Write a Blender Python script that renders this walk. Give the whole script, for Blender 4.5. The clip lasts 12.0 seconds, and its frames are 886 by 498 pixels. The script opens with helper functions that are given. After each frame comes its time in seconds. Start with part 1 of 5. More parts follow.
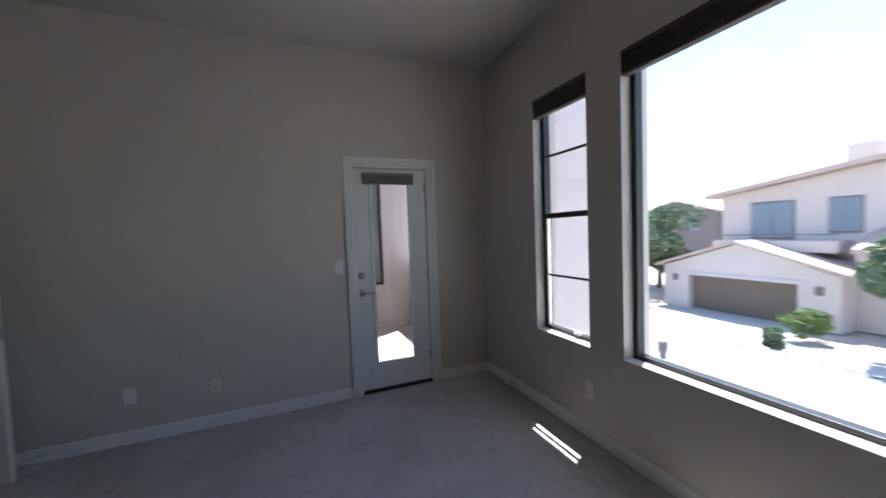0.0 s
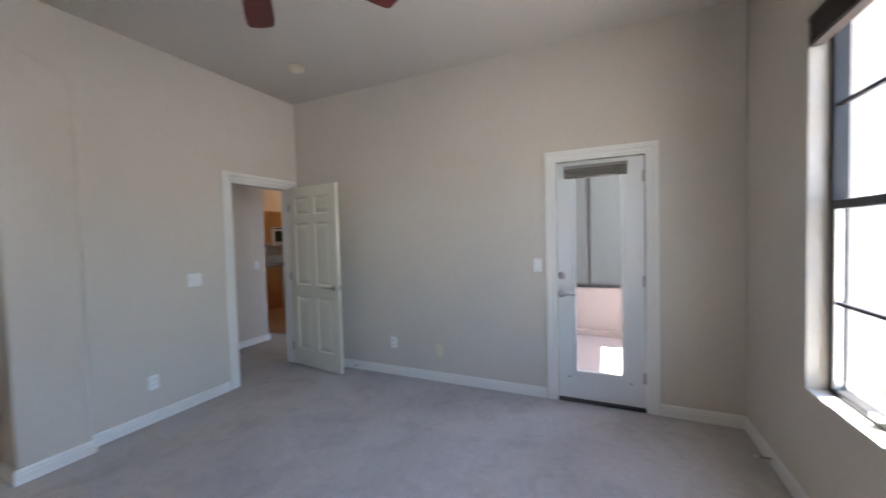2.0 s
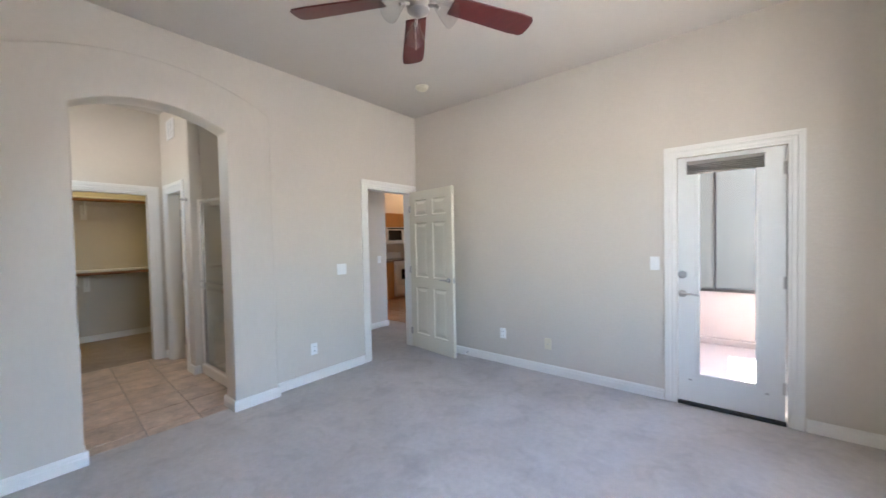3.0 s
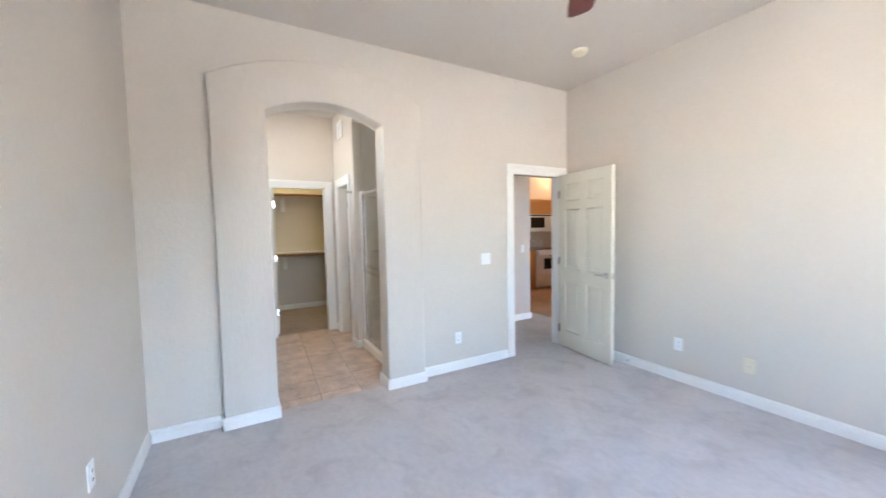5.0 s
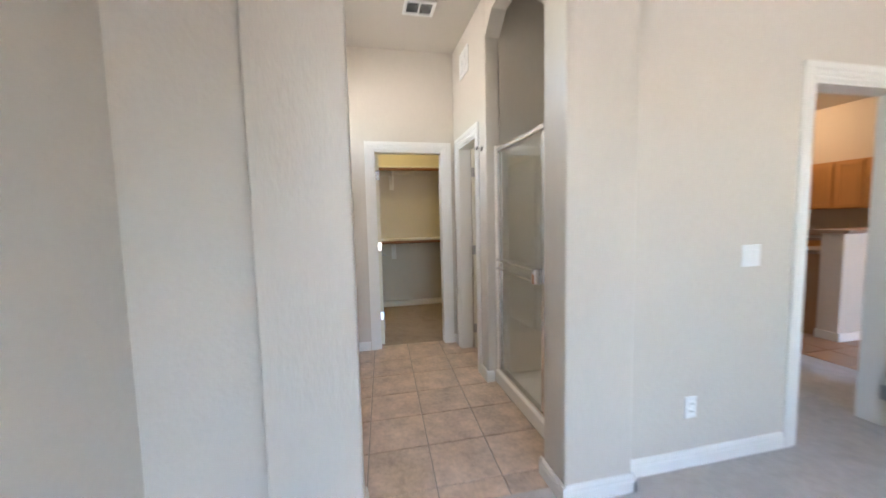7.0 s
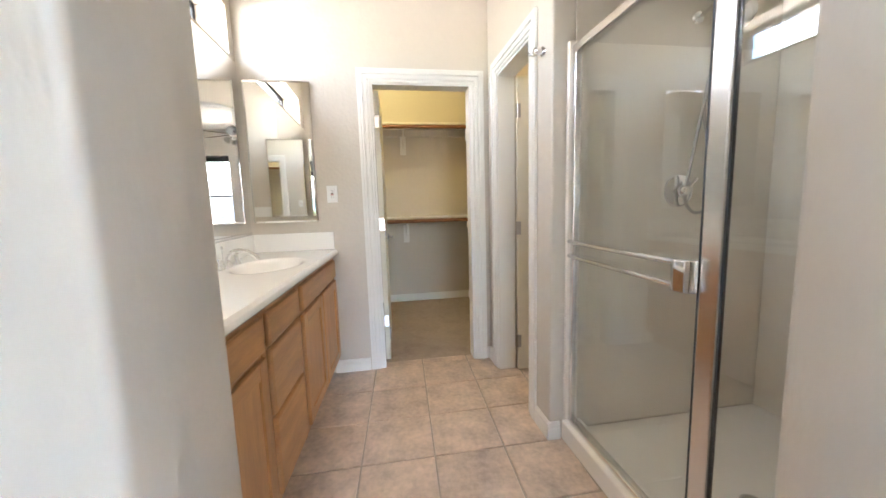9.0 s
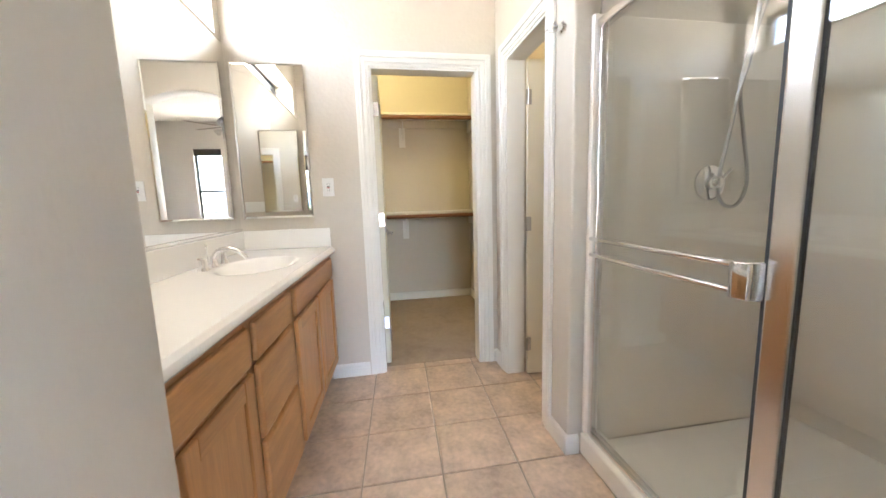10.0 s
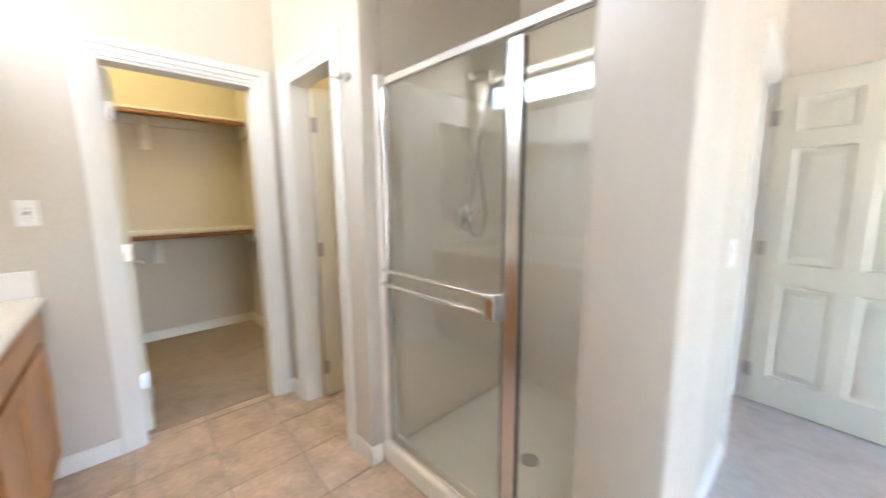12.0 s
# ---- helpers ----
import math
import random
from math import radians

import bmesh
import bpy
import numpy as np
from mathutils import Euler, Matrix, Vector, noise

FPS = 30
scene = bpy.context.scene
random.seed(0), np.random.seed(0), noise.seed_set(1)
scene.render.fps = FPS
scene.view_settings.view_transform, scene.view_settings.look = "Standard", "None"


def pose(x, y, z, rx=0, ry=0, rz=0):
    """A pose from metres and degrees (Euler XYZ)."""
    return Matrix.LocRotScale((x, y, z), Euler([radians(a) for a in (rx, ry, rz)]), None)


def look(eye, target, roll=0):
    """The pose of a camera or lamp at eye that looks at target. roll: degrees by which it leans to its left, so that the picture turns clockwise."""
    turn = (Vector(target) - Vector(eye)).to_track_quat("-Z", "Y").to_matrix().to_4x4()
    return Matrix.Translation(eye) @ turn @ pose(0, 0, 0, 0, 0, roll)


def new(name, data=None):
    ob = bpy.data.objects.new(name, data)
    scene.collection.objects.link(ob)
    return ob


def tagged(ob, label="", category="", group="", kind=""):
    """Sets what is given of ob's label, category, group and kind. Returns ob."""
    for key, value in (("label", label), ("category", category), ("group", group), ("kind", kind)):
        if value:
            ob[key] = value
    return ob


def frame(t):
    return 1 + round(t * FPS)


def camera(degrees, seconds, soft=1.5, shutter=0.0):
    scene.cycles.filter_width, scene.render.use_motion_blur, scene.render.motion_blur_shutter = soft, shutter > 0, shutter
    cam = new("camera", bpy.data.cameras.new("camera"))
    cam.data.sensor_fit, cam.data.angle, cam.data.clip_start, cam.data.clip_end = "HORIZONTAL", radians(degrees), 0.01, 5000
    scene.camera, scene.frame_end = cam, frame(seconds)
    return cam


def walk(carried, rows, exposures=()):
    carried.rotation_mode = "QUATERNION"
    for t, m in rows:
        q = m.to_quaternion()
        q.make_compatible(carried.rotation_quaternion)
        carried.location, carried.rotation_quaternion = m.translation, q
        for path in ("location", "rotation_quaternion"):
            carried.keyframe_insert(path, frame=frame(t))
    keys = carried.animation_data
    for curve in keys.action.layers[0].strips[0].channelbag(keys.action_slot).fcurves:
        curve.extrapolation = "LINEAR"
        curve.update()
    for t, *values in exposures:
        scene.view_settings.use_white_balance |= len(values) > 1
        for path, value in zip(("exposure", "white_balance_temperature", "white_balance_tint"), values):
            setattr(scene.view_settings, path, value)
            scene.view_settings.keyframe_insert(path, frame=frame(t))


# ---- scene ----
cam = camera(101.9, 12.0, 1.5, 0.6)
PATH = [
    (0, (-0.013, 0.559, 1.432), (0.753, 2.405, 1.339), -2.1),
    (0.5, (0.288, 0.533, 1.425), (0.639, 2.501, 1.348), -2.0),
    (1, (0.475, 0.592, 1.407), (0.441, 2.591, 1.336), -1.8),
    (1.5, (0.676, 0.625, 1.414), (0.245, 2.578, 1.353), -1.7),
    (2, (0.877, 0.586, 1.428), (0.053, 2.407, 1.36), -1.5),
    (2.5, (0.883, 0.435, 1.414), (-0.208, 2.11, 1.354), -1.3),
    (3, (0.87, 0.245, 1.40), (-0.391, 1.796, 1.348), -1.2),
    (4.8, (0.729, 0.322, 1.412), (-0.963, 1.385, 1.311), -1.0),
    (5, (0.617, 0.348, 1.421), (-1.126, 1.322, 1.311), -1.1),
    (5.5, (0.278, 0.378, 1.439), (-1.538, 1.207, 1.308), -1.2),
    (6, (-0.105, 0.52, 1.437), (-2.001, 1.144, 1.298), -1.6),
    (6.5, (-0.531, 0.529, 1.395), (-2.467, 1.009, 1.254), -1.5),
    (7, (-0.947, 0.582, 1.327), (-2.894, 1.008, 1.166), -1.3),
    (7.2, (-1.126, 0.626, 1.307), (-3.082, 1.004, 1.128), -1.3),
    (8.8, (-2.021, 0.763, 1.19), (-3.973, 1.059, 0.956), -1.6),
    (9, (-2.060, 0.754, 1.193), (-4.008, 1.068, 0.95), -1.7),
    (9.5, (-2.159, 0.748, 1.187), (-4.103, 1.079, 0.93), -1.7),
    (10, (-2.232, 0.729, 1.185), (-4.174, 1.061, 0.917), -1.7),
    (10.5, (-2.249, 0.736, 1.195), (-4.189, 1.073, 0.921), -1.7),
    (11, (-2.233, 0.721, 1.233), (-4.165, 1.103, 0.957), -1.3),
    (11.5, (-2.239, 0.70, 1.309), (-4.024, 1.557, 1.025), -0.8),
    (12, (-2.195, 0.640, 1.345), (-3.621, 2.005, 1.063), -0.4),
]
EXPOSURES = [(0, 1.45, 5650, 8), (1, 1.5, 5750, 9), (1.5, 2.3, 5900, 10), (2, 3.0, 6000, 10), (2.5, 3.35, 6100, 10), (3, 3.78, 6100, 10), (5, 4.42, 6100, 10), (6, 4.35, 6200, 10), (7, 4.22, 6250, 10), (9, 4.72, 6300, 9), (10.5, 4.9, 6300, 9), (12, 4.95, 6250, 9)]
walk(cam, [(t, look(eye, target, roll)) for t, eye, target, roll in PATH], EXPOSURES)

# ---- light ----
world = bpy.data.worlds.new("sky")
scene.world = world
world.use_nodes = True
SUN_TO = Vector((0.33, 0.19, 1.0)).normalized()
wt = world.node_tree
sky = wt.nodes.new("ShaderNodeTexSky")
sky.sky_type, sky.sun_disc = "NISHITA", False
sky.sun_elevation = math.asin(SUN_TO.z)
sky.sun_rotation = math.atan2(SUN_TO.x, SUN_TO.y)
wt.nodes["Background"].inputs["Strength"].default_value = 0.15
wt.links.new(sky.outputs["Color"], wt.nodes["Background"].inputs["Color"])
sun = new("sun", bpy.data.lights.new("sun", "SUN"))
sun.data.energy, sun.data.angle, sun.data.color = 5.0, radians(0.5), (1.0, 0.95, 0.88)
sun.matrix_world = look((20, 12, 30), Vector((20, 12, 30)) - SUN_TO)


def lamp(name, at, watts, colour, radius=0.08):
    """A lamp's bulb."""
    ob = new(name, bpy.data.lights.new(name, "POINT"))
    ob.data.energy, ob.data.color, ob.data.shadow_soft_size = watts, colour, radius
    ob.location = at
    return ob


for x in (-3.78, -2.98):
    bath_lamp = new("vanity_bulb", bpy.data.lights.new("vanity_bulb", "SPOT"))
    bath_lamp.data.energy, bath_lamp.data.color, bath_lamp.data.shadow_soft_size = 1.0, (1.0, 0.90, 0.79), 0.07
    bath_lamp.data.spot_size, bath_lamp.data.spot_blend = radians(96), 0.8
    bath_lamp.matrix_world = look((x, 0.12, 2.97), (x, 0.121, 0))
# area lamp added outside the strip window to brighten bath and shower
bath_fill = new("window_daylight", bpy.data.lights.new("window_daylight", "AREA"))
bath_fill.data.shape, bath_fill.data.size, bath_fill.data.size_y = "RECTANGLE", 1.75, 0.24
bath_fill.data.energy, bath_fill.data.color = 1.15, (1.0, 0.96, 0.93)
bath_fill.matrix_world = look((-3.665, -0.42, 2.29), (-3.665, 1.0, 1.75))
lamp("closet_bulb", (-5.6, 0.9, 2.78), 0.95, (1.0, 0.80, 0.36))
lamp("kitchen_bulb", (-5.75, 7.2, 2.93), 1.0, (1.0, 0.72, 0.45), 0.07)
lamp("toilet_bulb", (-4.15, 2.4, 2.8), 0.6, (1.0, 0.80, 0.40))
lamp("kitchen_bulb", (-4.6, 6.4, 2.93), 1.0, (1.0, 0.72, 0.45), 0.07)

# ---- materials ----


def material(name, base, rough=0.6, metal=0.0, spread=0.06, scale=3.0, fine=60.0, bump=0.0, bump_scale=200.0, stretch=(1, 1, 1), per_piece=0.0, spec=0.5, streak=0.0):
    """A painted, woven or worn surface: two scales of tone, fine relief, and a shift from piece to piece."""
    m = bpy.data.materials.new(name)
    m.use_nodes = True
    nt = m.node_tree
    n, l = nt.nodes, nt.links
    b = n["Principled BSDF"]
    b.inputs["Roughness"].default_value, b.inputs["Metallic"].default_value = rough, metal
    b.inputs["Specular IOR Level"].default_value = spec
    co = n.new("ShaderNodeTexCoord")
    mp = n.new("ShaderNodeMapping")
    mp.inputs["Scale"].default_value = stretch
    l.new(co.outputs["Object"], mp.inputs["Vector"])
    if per_piece:
        turn, far = n.new("ShaderNodeObjectInfo"), n.new("ShaderNodeMath")
        far.operation = "MULTIPLY"
        far.inputs[1].default_value = 37.0
        l.new(turn.outputs["Random"], far.inputs[0])
        l.new(far.outputs[0], mp.inputs["Location"])
    last = None
    for size, weight in ((scale, 1.0), (fine, 0.6)):
        t = n.new("ShaderNodeTexNoise")
        t.inputs["Scale"].default_value, t.inputs["Detail"].default_value = size, 5
        l.new(mp.outputs["Vector"], t.inputs["Vector"])
        s = n.new("ShaderNodeMath")
        s.operation = "MULTIPLY_ADD"
        s.inputs[1].default_value, s.inputs[2].default_value = 2 * spread * weight, -spread * weight
        l.new(t.outputs["Fac"], s.inputs[0])
        if last:
            a = n.new("ShaderNodeMath")
            a.operation = "ADD"
            l.new(last.outputs[0], a.inputs[0])
            l.new(s.outputs[0], a.inputs[1])
            s = a
        last = s
    if per_piece:
        info = n.new("ShaderNodeObjectInfo")
        s = n.new("ShaderNodeMath")
        s.operation = "MULTIPLY_ADD"
        s.inputs[1].default_value, s.inputs[2].default_value = 2 * per_piece, -per_piece
        l.new(info.outputs["Random"], s.inputs[0])
        a = n.new("ShaderNodeMath")
        a.operation = "ADD"
        l.new(last.outputs[0], a.inputs[0])
        l.new(s.outputs[0], a.inputs[1])
        last = a
    one = n.new("ShaderNodeMath")
    one.operation = "ADD"
    one.inputs[1].default_value = 1.0
    l.new(last.outputs[0], one.inputs[0])
    v = n.new("ShaderNodeVectorMath")
    v.operation = "SCALE"
    v.inputs[0].default_value = base
    l.new(one.outputs[0], v.inputs["Scale"])
    l.new(v.outputs[0], b.inputs["Base Color"])
    if bump:
        t = n.new("ShaderNodeTexNoise")
        t.inputs["Scale"].default_value, t.inputs["Detail"].default_value = bump_scale, 3
        l.new(mp.outputs["Vector"], t.inputs["Vector"])
        bp = n.new("ShaderNodeBump")
        bp.inputs["Strength"].default_value, bp.inputs["Distance"].default_value = bump, 0.004
        l.new(t.outputs["Fac"], bp.inputs["Height"])
        l.new(bp.outputs["Normal"], b.inputs["Normal"])
    return m


def glass_material(name, tint=(1, 1, 1), head_on=0.035):
    """Clear thin glass: it lets the light straight through and mirrors more towards grazing."""
    m = bpy.data.materials.new(name)
    m.use_nodes = True
    n, l = m.node_tree.nodes, m.node_tree.links
    n.remove(n["Principled BSDF"])
    clear, gloss, mix = n.new("ShaderNodeBsdfTransparent"), n.new("ShaderNodeBsdfGlossy"), n.new("ShaderNodeMixShader")
    clear.inputs["Color"].default_value = (*tint, 1)
    gloss.inputs["Roughness"].default_value = 0.0
    w, power, scale = n.new("ShaderNodeLayerWeight"), n.new("ShaderNodeMath"), n.new("ShaderNodeMath")
    w.inputs["Blend"].default_value = 0.5
    power.operation, scale.operation = "POWER", "MULTIPLY_ADD"
    power.inputs[1].default_value = 4.0
    scale.inputs[1].default_value, scale.inputs[2].default_value = 0.6, head_on
    l.new(w.outputs["Facing"], power.inputs[0])
    l.new(power.outputs[0], scale.inputs[0])
    l.new(scale.outputs[0], mix.inputs["Fac"])
    l.new(clear.outputs[0], mix.inputs[1])
    l.new(gloss.outputs[0], mix.inputs[2])
    l.new(mix.outputs[0], n["Material Output"].inputs["Surface"])
    return m


def glow_material(name, colour, strength):
    m = bpy.data.materials.new(name)
    m.use_nodes = True
    b = m.node_tree.nodes["Principled BSDF"]
    b.inputs["Emission Color"].default_value = (*colour, 1)
    b.inputs["Emission Strength"].default_value = strength
    return m


def carpet_material(name, base):
    """Cut pile: trodden patches and brushed marks over a fine speckle, with tufts in relief."""
    m = material(name, base, 0.95, spread=0.0, scale=4.0, fine=160, bump=0.9, bump_scale=330, spec=0.1)
    n, l = m.node_tree.nodes, m.node_tree.links
    b = n["Principled BSDF"]
    co = n.new("ShaderNodeTexCoord")
    total = None
    for size, detail, distort, low, high, dark, light in ((1.1, 6, 0.8, 0.36, 0.60, 0.90, 1.03), (5.0, 8, 0.9, 0.30, 0.50, 0.90, 1.02), (24.0, 6, 0.3, 0.32, 0.68, 0.95, 1.04), (170.0, 3, 0.0, 0.30, 0.70, 0.88, 1.10)):
        t, k = n.new("ShaderNodeTexNoise"), n.new("ShaderNodeMapRange")
        t.inputs["Scale"].default_value, t.inputs["Detail"].default_value, t.inputs["Distortion"].default_value = size, detail, distort
        k.inputs["From Min"].default_value, k.inputs["From Max"].default_value = low, high
        k.inputs["To Min"].default_value, k.inputs["To Max"].default_value = dark, light
        l.new(co.outputs["Object"], t.inputs["Vector"])
        l.new(t.outputs["Fac"], k.inputs["Value"])
        if total:
            p = n.new("ShaderNodeMath")
            p.operation = "MULTIPLY"
            l.new(total.outputs[0], p.inputs[0])
            l.new(k.outputs[0], p.inputs[1])
            total = p
        else:
            total = k
    v = n.new("ShaderNodeVectorMath")
    v.operation = "SCALE"
    v.inputs[0].default_value = base
    l.new(total.outputs[0], v.inputs["Scale"])
    l.new(v.outputs[0], b.inputs["Base Color"])
    return m


WALL = material("warm beige wall paint", (0.635, 0.58, 0.50), 0.42, spread=0.05, scale=1.3, fine=30, bump=0.42, bump_scale=44, spec=0.45)
CEIL = material("ceiling paint", (0.585, 0.54, 0.475), 0.85, spread=0.02, scale=1.1, fine=40, bump=0.2, bump_scale=90)
PLASTER = material("trowelled beige plaster", (0.635, 0.58, 0.50), 0.36, spread=0.06, scale=1.5, fine=30, bump=0.4, bump_scale=55, stretch=(1, 1, 0.38), spec=0.5)
TRIM = material("white satin trim paint", (0.82, 0.80, 0.75), 0.38, spread=0.02, scale=2, fine=25)
DOOR = material("cream door paint", (0.76, 0.72, 0.60), 0.42, spread=0.02, scale=2, fine=60, bump=0.05, bump_scale=150, stretch=(1, 1, 0.15))
XDOOR = material("white door paint", (0.76, 0.76, 0.73), 0.4, spread=0.02, scale=2, fine=30)
CARPET = carpet_material("grey beige cut pile carpet", (0.60, 0.565, 0.54))
CLOSET_CARPET = carpet_material("taupe closet carpet", (0.46, 0.38, 0.32))
TILE = material("mottled tan ceramic tile", (0.58, 0.45, 0.36), 0.28, spread=0.5, scale=8, fine=40, bump=0.12, bump_scale=25, per_piece=0.08)
GROUT = material("grey brown grout", (0.40, 0.345, 0.29), 0.9, spread=0.1, scale=8, fine=150, bump=0.4)
MAPLE = material("honey maple cabinet wood", (0.52, 0.265, 0.105), 0.36, spread=0.34, scale=3, fine=28, stretch=(6, 6, 0.5), bump=0.04, bump_scale=60, per_piece=0.07)
MAPLE_SIDE = material("honey maple lying grain", (0.52, 0.265, 0.105), 0.36, spread=0.34, scale=3, fine=28, stretch=(0.5, 6, 6), bump=0.04, bump_scale=60, per_piece=0.07)
KITCHEN_WOOD = material("orange maple kitchen wood", (0.55, 0.27, 0.09), 0.4, spread=0.1, scale=4, fine=25, stretch=(5, 5, 0.5), per_piece=0.05)
COUNTER = material("white cultured marble", (0.90, 0.88, 0.85), 0.12, spread=0.015, scale=4, fine=20)
SHOWER = material("almond moulded shower panel", (0.86, 0.80, 0.72), 0.14, spread=0.03, scale=2, fine=15, spec=0.5)
PAN = material("white shower pan", (0.86, 0.83, 0.78), 0.22, spread=0.02, scale=3, fine=40)
CHROME = material("polished chrome", (0.80, 0.80, 0.81), 0.10, 1.0, spread=0.02, scale=6, fine=60)
ALU = material("bright anodised aluminium", (0.78, 0.77, 0.76), 0.22, 1.0, spread=0.03, scale=3, fine=200, stretch=(1, 1, 0.05))
NICKEL = material("satin nickel", (0.46, 0.44, 0.42), 0.28, 1.0, spread=0.03, scale=8, fine=100)
MIRROR = material("silvered mirror", (0.90, 0.91, 0.90), 0.004, 1.0, spread=0.0)
BLACK = material("dark bronze window frame", (0.022, 0.021, 0.021), 0.45, spread=0.15, scale=8, fine=60)
GASKET = material("grey rubber gasket", (0.06, 0.065, 0.07), 0.6)
BLIND = material("taupe pleated blind fabric", (0.13, 0.105, 0.09), 0.85, spread=0.12, scale=6, fine=250, bump=0.2, bump_scale=300)
BLIND_LIGHT = material("grey taupe blind fabric", (0.30, 0.27, 0.24), 0.85, spread=0.1, scale=6, fine=250, bump=0.2, bump_scale=300)
PLASTIC = material("white switch plastic", (0.84, 0.84, 0.82), 0.35, spread=0.01)
ALMOND = material("almond switch plastic", (0.72, 0.66, 0.50), 0.4, spread=0.01)
SLOT = material("dark slot", (0.03, 0.03, 0.03), 0.7)
CHERRY = material("dark cherry fan blade wood", (0.085, 0.014, 0.012), 0.35, spread=0.25, scale=6, fine=40, stretch=(1, 8, 8))
ROD = material("stained closet rod wood", (0.24, 0.10, 0.04), 0.45, spread=0.15, scale=8, fine=40, stretch=(1, 0.2, 6))
STUCCO = material("pale pink stucco", (0.60, 0.53, 0.505), 0.9, spread=0.06, scale=1.5, fine=50, bump=0.5, bump_scale=90)
HOUSE = material("sand stucco", (0.62, 0.54, 0.49), 0.9, spread=0.06, scale=0.8, fine=20, bump=0.4, bump_scale=60)
HOUSE_DARK = material("brown grey stucco", (0.20, 0.17, 0.16), 0.9, spread=0.06, scale=0.8, fine=20)
GARAGE = material("brown garage door", (0.17, 0.125, 0.095), 0.6, spread=0.08, scale=1, fine=20)
ROOF = material("pale clay roof tile", (0.52, 0.40, 0.33), 0.85, spread=0.15, scale=2, fine=20)
EAVE = material("eave stucco", (0.45, 0.40, 0.36), 0.9)
CONCRETE = material("pale concrete", (0.50, 0.48, 0.45), 0.9, spread=0.08, scale=0.5, fine=15, bump=0.2, bump_scale=40)
GRAVEL = material("desert gravel ground", (0.52, 0.46, 0.40), 0.95, spread=0.15, scale=0.3, fine=12, bump=0.6, bump_scale=25)
ASPHALT = material("sunlit asphalt", (0.27, 0.265, 0.26), 0.9, spread=0.1, scale=0.4, fine=25)
LEAF = material("olive green leaves", (0.12, 0.17, 0.08), 0.6, spread=0.35, scale=0.8, fine=6)
HEDGE = material("bright hedge leaves", (0.16, 0.22, 0.06), 0.6, spread=0.3, scale=1.5, fine=10)
BARK = material("grey brown bark", (0.12, 0.09, 0.07), 0.9, spread=0.25, scale=4, fine=20, bump=0.5, bump_scale=20)
KITCHEN_WALL = material("kitchen wall paint", (0.66, 0.56, 0.45), 0.6, spread=0.02, scale=1, fine=30, bump=0.1, bump_scale=75)
KITCHEN_TOP = material("speckled brown worktop", (0.30, 0.22, 0.17), 0.3, spread=0.15, scale=20, fine=150)
STOVE = material("white stove enamel", (0.82, 0.79, 0.74), 0.25, spread=0.01)
STOVE_GLASS = material("black oven glass", (0.02, 0.02, 0.02), 0.08)
GLASS = glass_material("window glass")
FROST = glass_material("clear lamp glass", (0.9, 0.9, 0.9))
SHOWER_GLASS = glass_material("shower glass", (0.97, 0.985, 0.975), 0.075)
FAR_GLASS = material("far window glass", (0.20, 0.25, 0.30), 0.1)
BULB = glow_material("lit lamp", (1.0, 0.85, 0.65), 1.5)

# ---- mesh helpers ----


def box(x0, x1, y0, y1, z0, z1, bevel=0.0, bm=None, seg=2):
    """A box between two corners, its edges rounded; added to bm if given."""
    own = bmesh.new()
    c = [own.verts.new((x, y, z)) for x in (x0, x1) for y in (y0, y1) for z in (z0, z1)]
    for f in ((0, 1, 3, 2), (4, 6, 7, 5), (0, 4, 5, 1), (2, 3, 7, 6), (0, 2, 6, 4), (1, 5, 7, 3)):
        own.faces.new([c[i] for i in f])
    if bevel:
        bmesh.ops.bevel(own, geom=own.edges[:], offset=bevel, segments=seg, affect="EDGES", profile=0.5)
    bmesh.ops.recalc_face_normals(own, faces=own.faces)
    if bm is None:
        return own
    me = bpy.data.meshes.new("tmp")
    own.to_mesh(me)
    own.free()
    bm.from_mesh(me)
    bpy.data.meshes.remove(me)
    return bm


def prism(outline, axis, a, b, bevel=0.0, bm=None, seg=3):
    """An outline of (u, v) drawn out along an axis from a to b; u, v are the other two axes in order."""
    own = bmesh.new()

    def at(u, v, w):
        return {"x": (w, u, v), "y": (u, w, v), "z": (u, v, w)}[axis]

    lo = [own.verts.new(at(u, v, a)) for u, v in outline]
    hi = [own.verts.new(at(u, v, b)) for u, v in outline]
    own.faces.new(lo)
    own.faces.new(hi[::-1])
    n = len(outline)
    for i in range(n):
        j = (i + 1) % n
        own.faces.new((lo[j], lo[i], hi[i], hi[j]))
    bmesh.ops.recalc_face_normals(own, faces=own.faces)
    if bevel:
        sharp = [e for e in own.edges if len(e.link_faces) == 2 and e.calc_face_angle() > 0.6]
        bmesh.ops.bevel(own, geom=sharp, offset=bevel, segments=seg, affect="EDGES", profile=0.5)
    if bm is None:
        return own
    me = bpy.data.meshes.new("tmp")
    own.to_mesh(me)
    own.free()
    bm.from_mesh(me)
    bpy.data.meshes.remove(me)
    return bm


def cyl(p, q, r0, r1=None, seg=16, bm=None, caps=True):
    """A round bar or cone from p to q."""
    own = bmesh.new() if bm is None else bm
    p, q = Vector(p), Vector(q)
    d = q - p
    m = Matrix.Translation((p + q) / 2) @ d.to_track_quat("Z", "Y").to_matrix().to_4x4()
    bmesh.ops.create_cone(own, cap_ends=caps, segments=seg, radius1=r0, radius2=r0 if r1 is None else r1, depth=d.length, matrix=m)
    return own


